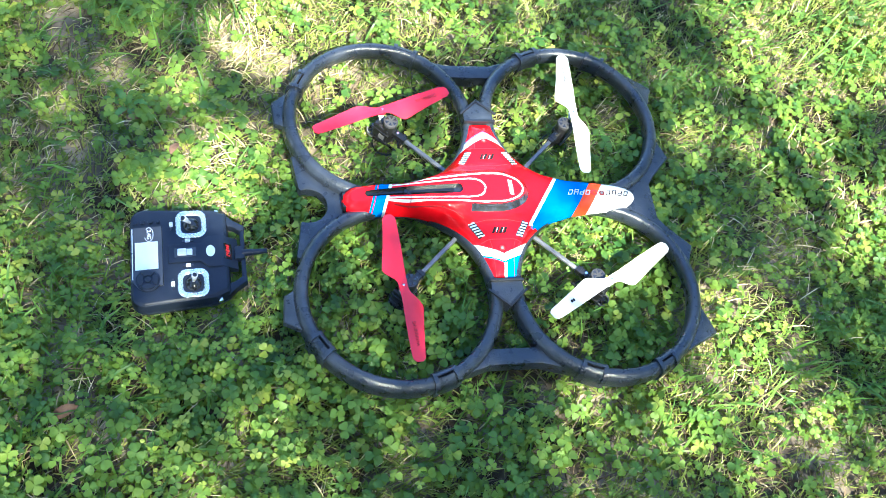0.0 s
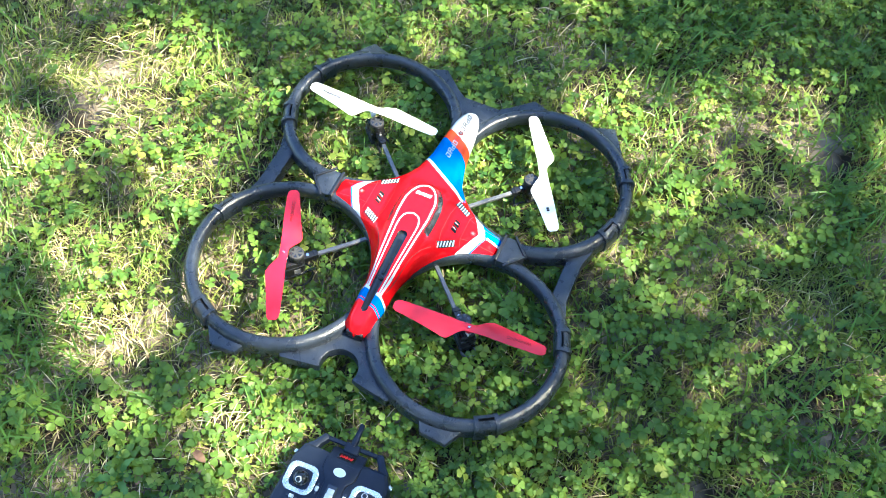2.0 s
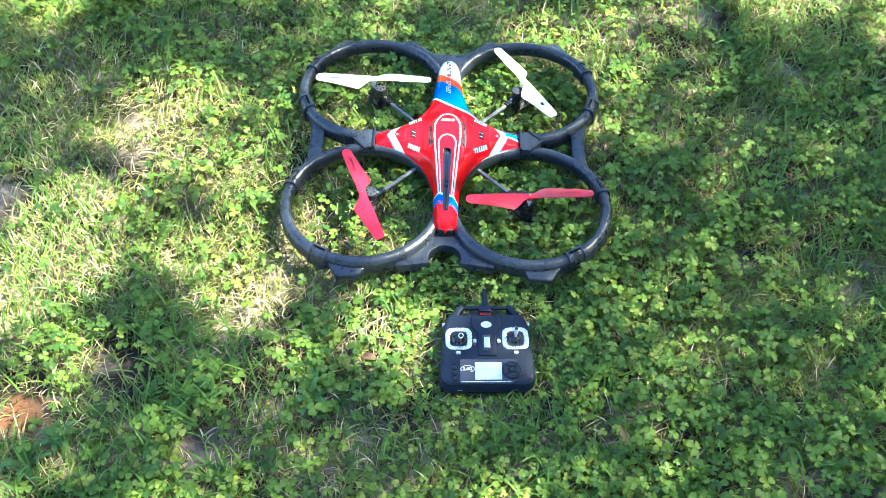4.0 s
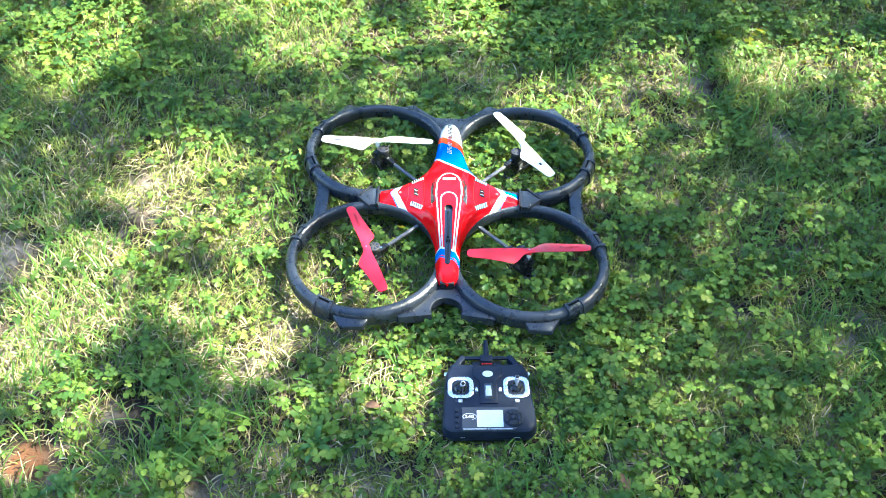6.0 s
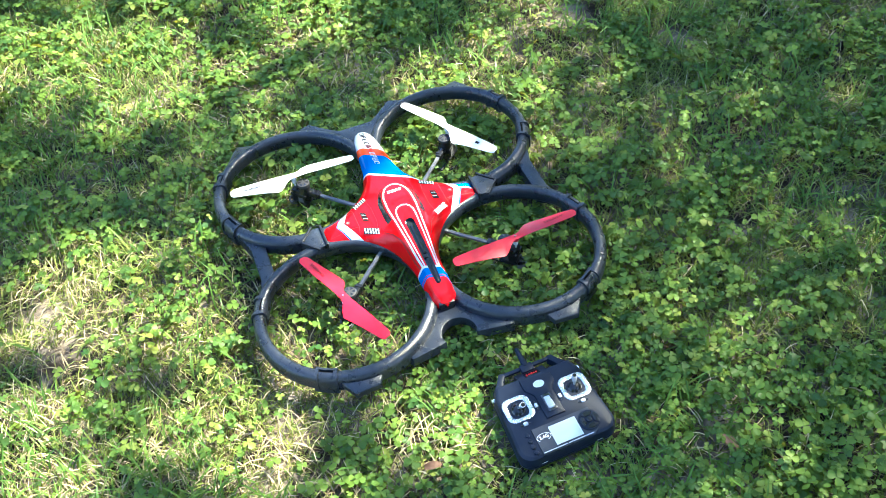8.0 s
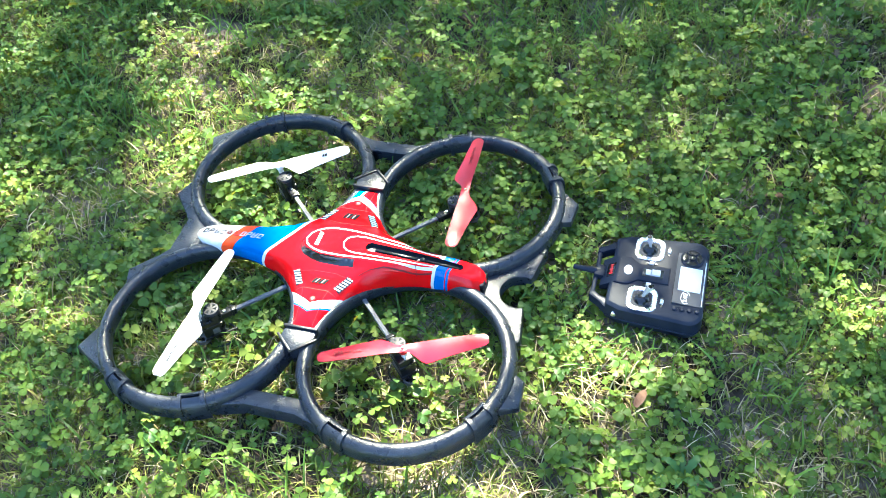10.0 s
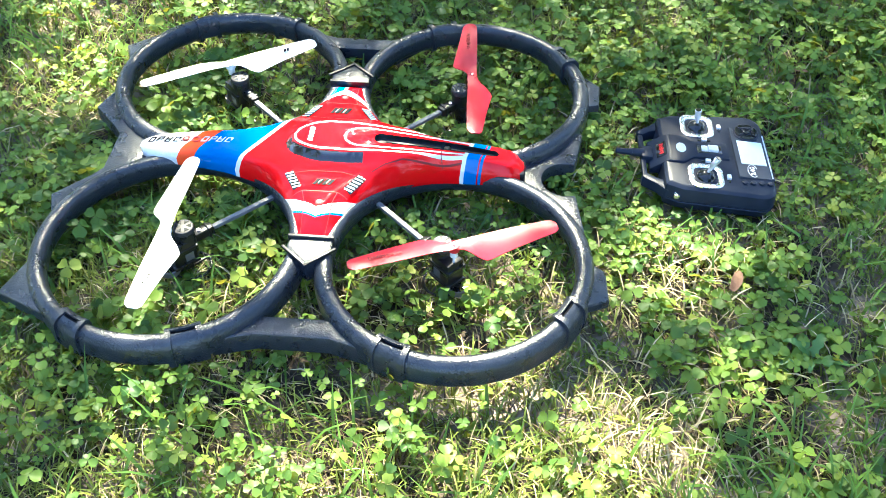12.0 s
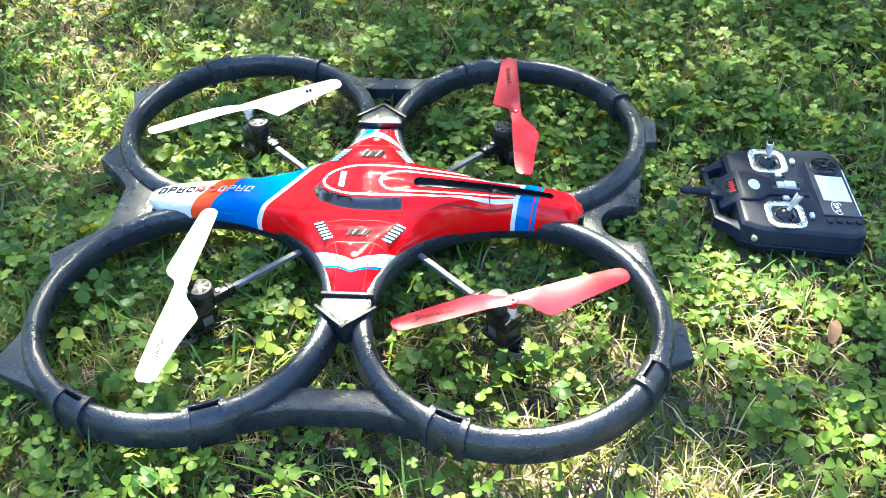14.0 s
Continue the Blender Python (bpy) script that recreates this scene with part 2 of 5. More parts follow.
def lettering(name, text, size, m, mat, parent, label="", bold=0.0):
    """Flat letters of the built-in font, as a mesh."""
    font = bpy.data.curves.new(name, "FONT")
    font.body, font.size, font.align_x, font.align_y, font.extrude, font.offset = text, size, "CENTER", "CENTER", 0.0002, bold
    ob = bpy.data.objects.new(name, font)
    scene.collection.objects.link(ob)
    mesh = bpy.data.meshes.new_from_object(ob.evaluated_get(bpy.context.evaluated_depsgraph_get()))
    bpy.data.objects.remove(ob)
    mesh.materials.clear()
    mesh.materials.append(mat)
    mesh.transform(m)
    made = new(name, mesh)
    made.parent = parent
    if label:
        made["label"] = label
    return made


def facing(spot, along, up=(0, 0, 1)):
    """A pose at spot with x along a direction and z up as near as can be."""
    x = Vector(along).normalized()
    z = Vector(up)
    z = (z - x * z.dot(x)).normalized()
    y = z.cross(x)
    return Matrix.Translation(spot) @ Matrix((x, y, z)).transposed().to_4x4()


# ---- the ground ----
def smooth01(v, a, b):
    t = np.clip((v - a) / (b - a), 0, 1)
    return t * t * (3 - 2 * t)


WAVES = [(random.uniform(2, 14), random.uniform(0, 6.28), random.uniform(0, 6.28), random.uniform(0.5, 1)) for _ in range(14)]


def ground_height(x, y):
    h = 0.0
    for f, a, p, w in WAVES:
        h = h + w * np.sin(f * (x * math.cos(a) + y * math.sin(a)) + p) / f
    near = np.hypot(x - 0.1, y) / 0.45
    return 0.016 * h * smooth01(near, 0.7, 1.6) - 0.004


def field(x, y, seed, freq):
    """A smooth random field of about -1 to 1."""
    r = np.random.RandomState(seed)
    h = np.zeros_like(x)
    for _ in range(10):
        a, f, p = r.uniform(0, 6.28), freq * r.uniform(0.6, 1.7), r.uniform(0, 6.28)
        h += np.sin(f * (x * np.cos(a) + y * np.sin(a)) + p + 1.3 * np.sin(f * 0.7 * (y * np.cos(a) - x * np.sin(a)) + 2 * p))
    return h / 4.0


def mesh_object(name, verts, faces, mat, parent=None):
    mesh = bpy.data.meshes.new(name)
    mesh.from_pydata(verts, [], faces)
    mesh.materials.append(mat)
    ob = new(name, mesh)
    if parent:
        ob.parent = parent
    return ob


def build_ground():
    u = np.linspace(-1, 1, 221)
    s = 0.62 * np.sinh(7.2 * u) / np.sinh(0.9)
    gx, gy = np.meshgrid(s - 0.2, s, indexing="ij")
    gz = ground_height(gx, gy) + 0.001 * field(gx, gy, 5, 40) * (np.hypot(gx, gy) < 4)
    verts = np.stack([gx, gy, gz], -1).reshape(-1, 3)
    n = len(u)
    i, j = np.meshgrid(np.arange(n - 1), np.arange(n - 1), indexing="ij")
    a = (i * n + j).ravel()
    faces = np.stack([a, a + n, a + n + 1, a + 1], 1)
    ob = mesh_object("ground", verts.tolist(), faces.tolist(), SOIL)
    ob.data.materials.append(LAWN)
    mid = verts[faces].mean(1)
    far = (mid[:, 0] < -1.5) | (mid[:, 0] > 0.93) | (np.abs(mid[:, 1]) > 1.27)
    ob.data.polygons.foreach_set("material_index", far.astype(int).tolist())
    shade(ob, 60)
    tagged(ob, "lawn ground with brown soil showing between clover and grass", "ground", kind="structure")


build_ground()

RINGS = {"tail_near": (0.151, -0.146), "tail_far": (0.151, 0.146), "nose_near": (-0.151, -0.146), "nose_far": (-0.151, 0.146)}
REMOTE_AT = (0.440, 0.0705)


def headroom(x, y):
    """How high plants may stand at a place: low under the things that lie on the lawn."""
    room = np.full_like(x, 0.2)
    for cx, cy in RINGS.values():
        r = np.hypot(x - cx, y - cy)
        room = np.where((r > 0.116) & (r < 0.151), 0.028, room)
        room = np.where(r <= 0.112, np.minimum(room, 0.050), room)
        room = np.where(np.hypot(x - cx * 0.92, y - cy * 0.92) < 0.036, np.minimum(room, 0.016), room)
    core = (np.abs(x) < 0.24) & (np.abs(y) < 0.05) | (np.abs(x) < 0.05) & (np.abs(y) < 0.19)
    plate = (np.abs(x) > 0.2) & (np.abs(x) < 0.262) & (np.abs(y) < 0.07) | (np.abs(x) < 0.08) & (np.abs(np.abs(y) - 0.25) < 0.025)
    tab = (np.abs(x) > 0.26) & (np.abs(x) < 0.325) & (np.abs(np.abs(y) - 0.17) < 0.05)
    room = np.where(core | plate | tab, np.minimum(room, 0.022), room)
    room = np.where(np.hypot(x - 0.27, y) < 0.024, 0.045, room)
    rx, ry = x - REMOTE_AT[0], y - REMOTE_AT[1]
    room = np.where((np.abs(rx) < 0.125) & (np.abs(ry) < 0.125), np.minimum(room, 0.026), room)
    return np.where((np.abs(rx) < 0.082) & (np.abs(ry) < 0.083), np.minimum(room, 0.004), room)


AREA = (-1.55, 0.98, -1.32, 1.32)


def scatter(count, seed, area=AREA):
    r = np.random.RandomState(seed)
    return r, r.uniform(area[0], area[1], count), r.uniform(area[2], area[3], count)


def bare(x, y):
    """Worn places in the lawn, 0 to 1."""
    spots = ((0.475, -0.505, 0.060), (0.555, -0.640, 0.058), (0.127, -0.806, 0.07), (0.614, -0.36, 0.035), (0.02, -0.60, 0.045), (0.30, -0.82, 0.06), (-0.10, -0.62, 0.035), (-0.30, 0.70, 0.04), (0.22, 0.52, 0.03), (-0.45, 0.56, 0.04))
    b = np.zeros_like(x)
    for sx, sy, r in spots:
        b = np.maximum(b, np.exp(-((x - sx) ** 2 + (y - sy) ** 2) / (r * r)))
    return b


def dry(x, y):
    """Clumps of dead grass, 0 to 1, set on sun patches to brighten them too."""
    d = np.zeros_like(x)
    for sx, sy, r in ((0.25, -0.70, 0.13), (0.36, -0.76, 0.06), (0.41, -0.10, 0.045), (-0.12, -0.57, 0.09), (0.35, -0.36, 0.06), (0.30, -0.46, 0.06), (-0.53, 0.74, 0.08)):
        d = np.maximum(d, np.exp(-((x - sx) ** 2 + (y - sy) ** 2) / (r * r)))
    return d


def clover_share(x, y):
    f = 0.38 + 0.26 * field(x, y, 11, 5.0) + 0.26 * field(x, y, 12, 26.0) + 0.10 * field(x, y, 13, 70.0)
    nose_ring = np.exp(-((x + 0.15) ** 2 + (y + 0.12) ** 2) / 0.012)
    straw_side = smooth01(-y, 0.48, 0.80) * smooth01(x, -0.6, 0.1)
    return np.clip(f - 0.45 * dry(x, y) - 0.55 * straw_side - 0.25 * nose_ring - 0.45 * np.exp(-((x - 0.37) ** 2 + (y + 0.33) ** 2) / 0.007) - 0.8 * bare(x, y), 0.04, 1) * (1 - 0.9 * bare(x, y))


def build_clover():
    r, x, y = scatter(112000, 21)
    keep = r.uniform(0, 1, len(x)) < clover_share(x, y)
    x, y = x[keep], y[keep]
    n = len(x)
    room = headroom(x, y)
    h = np.minimum((0.007 + 0.036 * r.uniform(0, 1, n) ** 0.9) * (1 + 0.25 * field(x, y, 31, 7.0)), room * 0.85)
    size = (0.0046 + 0.0068 * r.uniform(0, 1, n) ** 1.3) * (1 + 0.15 * field(x, y, 32, 9.0))
    size = np.where(room < 0.03, size * 0.75, size)
    z0 = ground_height(x, y)
    yaw, tilt, lean = r.uniform(0, 6.283, n), np.abs(r.normal(0, 0.46, n)), r.uniform(0, 6.283, n)
    shape = np.array([(0, 0), (-0.44, 0.30), (-0.62, 0.66), (-0.37, 0.98), (0, 0.92), (0.37, 0.98), (0.62, 0.66), (0.44, 0.30)])
    quads = [(0, 1, 2, 3, 4), (0, 4, 5, 6, 7)]
    verts, faces = [], []
    # petals of each leaf turn by a third of a circle, fold along the midrib and tip up or down
    nx, ny, nz = np.sin(tilt) * np.cos(lean), np.sin(tilt) * np.sin(lean), np.cos(tilt)
    up = np.stack([nx, ny, nz], 1)
    ex = np.stack([np.cos(yaw), np.sin(yaw), np.zeros(n)], 1)
    ex -= up * (ex * up).sum(1, keepdims=True)
    ex /= np.linalg.norm(ex, axis=1, keepdims=True)
    ey = np.cross(up, ex)
    top = np.stack([x, y, z0 + h], 1)
    allv = []
    for k in range(3):
        a = 2.094 * k + r.normal(0, 0.12, n)
        rad = ex * np.cos(a)[:, None] + ey * np.sin(a)[:, None]
        tan = np.cross(up, rad)
        dip, fold = r.normal(-0.04, 0.16, n), r.uniform(0.04, 0.36, n)
        sz = size * r.uniform(0.85, 1.12, n)
        for sx, sy in shape:
            lift = fold * abs(sx) + dip * sy - 0.22 * sy * sy
            allv.append(top + sz[:, None] * (rad * (sy + 0.06) + tan * sx * 0.98 + up * lift[:, None]))
    grid = np.stack(allv, 1)
    grid[:, :, 2] = np.maximum(grid[:, :, 2], z0[:, None] + 0.002)
    verts = grid.reshape(-1, 3)
    base = (np.arange(n) * 24)[:, None]
    for k in range(3):
        for q in quads:
            faces.append(base + np.array([0] + [8 * k + i for i in q[1:]]))
    faces = np.concatenate(faces).tolist()
    ob = mesh_object("clover", verts.tolist(), faces, CLOVER)
    shade(ob, 70)
    tagged(ob, "dense green three-leaved clover covering the lawn", "clover", kind="stuff")
    # stems
    pick = r.uniform(0, 1, n) < 0.5
    b = np.stack([x + r.normal(0, 0.008, n), y + r.normal(0, 0.008, n), z0 - 0.002], 1)[pick]
    t = top[pick]
    side = np.stack([np.cos(yaw), np.sin(yaw), 0 * yaw], 1)[pick] * 0.0006
    v = np.stack([b - side, b + side, t + side, t - side], 1).reshape(-1, 3)
    f = (np.arange(len(b)) * 4)[:, None] + np.arange(4)
    ob = mesh_object("clover_stems", v.tolist(), f.tolist(), STEM)
    tagged(ob, "thin pale green stems under the clover leaves", "clover stems", kind="stuff")


def build_blades(name, label, category, count, seed, mat, share, length, width, flat, area=AREA):
    """Bent grass blades of four cross lines each."""
    r, x, y = scatter(count, seed, area)
    keep = r.uniform(0, 1, len(x)) < share(x, y)
    x, y = x[keep], y[keep]
    n = len(x)
    room = headroom(x, y)
    long_ = r.uniform(*length, n) * (1 + 0.25 * field(x, y, seed + 1, 6.0))
    wide = r.uniform(*width, n)
    yaw = r.uniform(0, 6.283, n) * 0.75 + 1.2 * field(x, y, seed + 2, 8.0)
    bend = r.uniform(*flat, n)
    bend = np.where(room < 0.07, np.maximum(bend, 1.15), bend)
    z0 = ground_height(x, y) - 0.002
    d = np.stack([np.cos(yaw), np.sin(yaw), 0 * yaw], 1)
    s = np.stack([-np.sin(yaw), np.cos(yaw), 0 * yaw], 1)
    p = np.stack([x, y, z0], 1)
    steps, rows = 4, []
    first = bend * r.uniform(0.15, 0.6, n)
    for k in range(steps):
        w = wide * (1.0, 0.92, 0.66, 0.06)[k] / 2
        roll = s * np.cos(0.4) + np.array([0, 0, 1.0]) * np.sin(0.4) * np.sign(np.sin(7 * yaw))[:, None]
        q = p.copy()
        q[:, 2] = np.minimum(q[:, 2], z0 + room * 0.92)
        rows.append(q - roll * w[:, None])
        rows.append(q + roll * w[:, None])
        a = first + (bend - first) * k / (steps - 2 + 1e-9)
        p = p + (long_ / (steps - 1))[:, None] * (d * np.sin(a)[:, None] + np.array([0, 0, 1.0]) * np.cos(a)[:, None])
    v = np.stack(rows, 1).reshape(-1, 3)
    base = (np.arange(n) * 2 * steps)[:, None]
    f = np.concatenate([base + np.array((2 * k, 2 * k + 1, 2 * k + 3, 2 * k + 2)) for k in range(steps - 1)])
    ob = mesh_object(name, v.tolist(), f.tolist(), mat)
    shade(ob, 80)
    tagged(ob, label, category, kind="stuff")


def grass_share(x, y):
    return np.clip(0.66 - 0.40 * dry(x, y) + 0.30 * field(x, y, 41, 12.0) + 0.3 * smooth01(-y, 0.3, 0.8) + 0.4 * np.exp(-((x + 0.15) ** 2 + (y + 0.15) ** 2) / 0.012) - 0.75 * bare(x, y), 0.1, 1) * (1 - 0.85 * bare(x, y))


def straw_share(x, y):
    clumps = smooth01(field(x, y, 51, 9.0), 0.35, 1.1)
    return np.clip(0.24 - 0.10 * smooth01(y, -0.1, 0.3) + 0.8 * dry(x, y) + 0.50 * clumps * (1 - 0.55 * smooth01(y, 0.0, 0.4)) + 0.45 * smooth01(-y, 0.35, 0.7) * smooth01(x, -0.3, 0.2) + 0.8 * np.exp(-((x - 0.37) ** 2 + (y + 0.33) ** 2) / 0.006) + 0.5 * np.exp(-((x - 0.30) ** 2 + (y + 0.46) ** 2) / 0.004) + 0.5 * np.exp(-((x + 0.13) ** 2 + (y + 0.24) ** 2) / 0.003), 0, 1) * (1 - 0.8 * bare(x, y))


build_clover()
build_blades("coarse_grass", "broad dark green grass blades in loose tufts", "grass", 60000, 91, BROAD, lambda x, y: np.clip(0.20 + 0.40 * field(x, y, 97, 10.0) + 0.7 * np.exp(-((x - 0.34) ** 2 + (y + 0.49) ** 2) / 0.006) + 0.45 * smooth01(x, 0.25, 0.5) * smooth01(-y, 0.25, 0.45) * (1 - bare(x, y)) + 0.5 * np.exp(-((x + 0.17) ** 2 + (y + 0.15) ** 2) / 0.014), 0.02, 1) * (1 - 0.9 * bare(x, y)), (0.030, 0.078), (0.0022, 0.0046), (0.8, 1.75))
build_blades("grass", "fine green lawn grass between the clover", "grass", 250000, 61, GRASS, grass_share, (0.014, 0.042), (0.0013, 0.0032), (1.0, 1.85))
build_blades("dry_grass", "dry straw-coloured grass lying in the lawn", "dry grass", 100000, 71, STRAW, straw_share, (0.016, 0.050), (0.0010, 0.0026), (1.25, 1.8))
build_blades("thatch", "short brown dead stalks on the soil", "thatch", 90000, 81, THATCH, lambda x, y: 0.75 + 0.1 * field(x, y, 82, 9.0) - 0.35 * bare(x, y), (0.012, 0.040), (0.0010, 0.0024), (1.35, 1.8))
build_blades("outer_grass", "lawn grass and clover further off", "grass", 42000, 101, BROAD, lambda x, y: np.where((x > AREA[0]) & (x < AREA[1]) & (np.abs(y) < AREA[3]), 0.0, 1.0) * np.exp(-np.hypot(x, y) / 6.0), (0.04, 0.10), (0.008, 0.020), (0.7, 1.6), (-6.0, 6.0, -6.0, 6.0))



# ---- weeds and dead leaves in the lawn ----
def leaf_blade(bm, length, width, yaw, rise, toothed, base=(0, 0, 0)):
    """One long leaf with a folded midrib, arching out from its base."""
    rows, n = [], 9
    d, side = Vector((math.cos(yaw), math.sin(yaw), 0)), Vector((-math.sin(yaw), math.cos(yaw), 0))
    for i in range(n + 1):
        u = i / n
        w = width / 2 * math.sin(math.pi * min(1, 0.08 + u * 0.92)) ** 0.7 * (1.0 - 0.35 * toothed * (i % 2)) + 0.0006
        mid = Vector(base) + d * (length * u) + Vector((0, 0, rise * math.sin(2.2 * u)))
        rows.append([bm.verts.new(mid + side * w + Vector((0, 0, 0.25 * w))), bm.verts.new(mid), bm.verts.new(mid - side * w + Vector((0, 0, 0.25 * w)))])
    for one, two in zip(rows, rows[1:]):
        for k in range(2):
            bm.faces.new((one[k], one[k + 1], two[k + 1], two[k]))


def build_weed(x, y, size, count, seed):
    r = random.Random(seed)
    weed = tagged(new("weed"), "green broad-leaved weed rosette growing in the lawn", "weed", "weeds in the lawn")
    weed.location = (x, y, float(ground_height(np.array(x), np.array(y))))
    for k in range(count):
        bm = bmesh.new()
        leaf_blade(bm, size * r.uniform(0.7, 1.15), size * r.uniform(0.24, 0.36), 6.283 * k / count + r.uniform(-0.3, 0.3), size * r.uniform(0.35, 0.7), 1, (0, 0, 0.004))
        shade(part("leaf", bm, WEED, weed), 60)


for x, y, size, count, seed in ((0.605, -0.575, 0.036, 8, 1), (0.519, -0.203, 0.034, 7, 2), (0.650, -0.610, 0.036, 7, 5)):
    build_weed(x, y, size, count, seed)


def build_dead_leaf(x, y, z, size, yaw, tilt):
    bm = bmesh.new()
    leaf_blade(bm, size, size * 0.42, 0.0, size * 0.18, 0)
    leaf = shade(part("dead_leaf", bm, DEADLEAF), 60)
    leaf.matrix_world = pose(x, y, z + float(ground_height(np.array(x), np.array(y))), tilt, -8, yaw)
    tagged(leaf, "curled dry brown leaf lying on the clover", "leaf", "dead leaves in the lawn")


for x, y, z, size, yaw, tilt in ((0.448, -0.127, 0.020, 0.026, 70, 12), (0.601, 0.282, 0.014, 0.034, 200, 8), (0.500, -0.180, 0.014, 0.022, 20, -14)):
    build_dead_leaf(x, y, z, size, yaw, tilt)

# ---- unseen tree, added so that its crown dapples the lawn ----
# sun patches on the ground (x, y, radii); the crown is opened to suit
SUNLIT = [(0.40, -0.09, 0.065, 0.058), (0.27, -0.70, 0.12, 0.10), (0.35, -0.76, 0.05, 0.05), (0.14, -0.62, 0.06, 0.05), (-0.12, -0.55, 0.10, 0.11),
          (0.01, -0.49, 0.06, 0.10), (0.315, -0.30, 0.03, 0.03), (0.22, -0.38, 0.11, 0.04), (0.33, -0.34, 0.05, 0.05),
          (0.23, -0.46, 0.04, 0.05), (0.18, -0.22, 0.06, 0.05), (0.24, -0.09, 0.03, 0.03), (-0.16, 0.035, 0.06, 0.06), (-0.61, -0.32, 0.11, 0.16),
          (-0.76, -0.46, 0.13, 0.16), (-0.84, -0.61, 0.13, 0.12), (-0.55, -0.89, 0.14, 0.12), (-0.71, 0.02, 0.10, 0.10), (-0.36, 0.23, 0.05, 0.06),
          (-0.46, 0.34, 0.03, 0.035), (-0.47, 0.48, 0.035, 0.04), (-0.53, 0.74, 0.08, 0.11), (-0.54, 0.95, 0.09, 0.06)]
dapple = random.Random(12)
SUNLIT += [(dapple.uniform(-1.9, 0.9), dapple.uniform(-1.6, 1.6), dapple.uniform(0.012, 0.032), dapple.uniform(0.010, 0.026)) for _ in range(150)]
SUNLIT = [s for s in SUNLIT if not (s[0] > -0.2 and s[1] > 0.2) and not (0.2 < s[0] < 0.62 and -0.07 < s[1] < 0.2)]
SUNLIT += [(dapple.uniform(-1.9, -1.0), dapple.uniform(-1.5, 1.5), dapple.uniform(0.06, 0.14), dapple.uniform(0.05, 0.10)) for _ in range(9)]
# further crown gaps placed to light the shell, a blade and lawn spots
SUNLIT += [(0.0, -0.165, 0.045, 0.05), (-0.02, 0.05, 0.04, 0.025), (0.02, -0.06, 0.05, 0.022), (0.55, -0.68, 0.03, 0.03), (0.44, -0.62, 0.04, 0.04), (-0.14, -0.21, 0.008, 0.075), (-0.24, 0.33, 0.05, 0.045), (-0.11, 0.30, 0.025, 0.02), (0.03, -0.385, 0.09, 0.03)]
CROWN_HEIGHT = 4.6


def build_tree():
    tree = tagged(new("tree"), "unseen leafy tree added to shade and dapple the lawn", "tree")
    shift = Vector((TO_SUN.x / TO_SUN.z, TO_SUN.y / TO_SUN.z, 0))
    centre = Vector((-0.25, 0, 0)) + shift * CROWN_HEIGHT + Vector((0, 0, CROWN_HEIGHT))
    foot = Vector((centre.x - 0.4, centre.y + 1.9, -0.05))
    tree.location = foot
    bm = bmesh.new()
    spine = [(0, 0, 0), (0.06, -0.03, 0.8), (0.03, -0.1, 2.1), (-0.05, -0.2, 3.0), (0.05, -0.4, 4.0), (0.1, -0.7, 4.7)]
    width = (0.27, 0.20, 0.17, 0.15, 0.12, 0.08)
    rings = []
    for (px, py, pz), w in zip(spine, width):
        rings.append([bm.verts.new((px + w * (1 + 0.12 * math.sin(3 * a + pz)) * math.cos(a), py + w * (1 + 0.1 * math.cos(4 * a)) * math.sin(a), pz)) for a in np.linspace(0, 2 * math.pi, 18, endpoint=False)])
    for one, two in zip(rings, rings[1:]):
        for k in range(18):
            bm.faces.new((one[k], one[(k + 1) % 18], two[(k + 1) % 18], two[k]))
    shade(part("trunk", bm, BARK, tree), 60)
    r = np.random.RandomState(5)
    for k in range(4):
        bm = bmesh.new()
        a = (-2.9, -2.3, -0.7, 0.2)[k]
        last, w = Vector(spine[3]).lerp(Vector(spine[5]), k / 4), 0.05
        heading = Vector((math.cos(a), math.sin(a), 0.25))
        for step in range(5):
            turn = heading + Vector(r.normal(0, 0.18, 3))
            nxt = last + turn.normalized() * 0.62
            nxt.z = min(nxt.z, CROWN_HEIGHT + 0.35)
            rod(bm, w, (nxt - last).length * 1.04, between(last, nxt), r2=w * 0.72, seg=10)
            last, w = nxt, w * 0.72
        shade(part("limb", bm, BARK, tree), 50)
    # leaves: several loose layers, thinned where the sun comes through
    n = 50000
    gx, gy = r.uniform(-2.1, 1.6, n), r.uniform(-1.9, 1.9, n)
    lift = r.uniform(-0.28, 0.28, n)
    open_ = np.zeros(n)
    edge = field(gx, gy, 95, 34.0)
    for cx, cy, rx, ry in SUNLIT:
        wob = 1 + 0.22 * np.sin(5 * np.arctan2(gy - cy, gx - cx) + 9 * cx) + 0.34 * edge
        open_ = np.maximum(open_, (((gx - cx) / (rx + 0.02)) ** 2 + ((gy - cy) / (ry + 0.02)) ** 2) < wob)
    keep = (open_ < 0.5) | (r.uniform(0, 1, n) < 0.012)
    gx, gy, lift = gx[keep], gy[keep], lift[keep]
    n = len(gx)
    h = CROWN_HEIGHT + lift
    c = np.stack([gx + shift.x * h - foot.x, gy + shift.y * h - foot.y, h - foot.z], 1)
    up = np.array(TO_SUN) + r.normal(0, 0.35, (n, 3))
    up /= np.linalg.norm(up, axis=1, keepdims=True)
    a = r.normal(0, 1, (n, 3))
    a -= up * (a * up).sum(1, keepdims=True)
    a /= np.linalg.norm(a, axis=1, keepdims=True)
    b = np.cross(up, a)
    size = r.uniform(0.015, 0.028, n)[:, None]
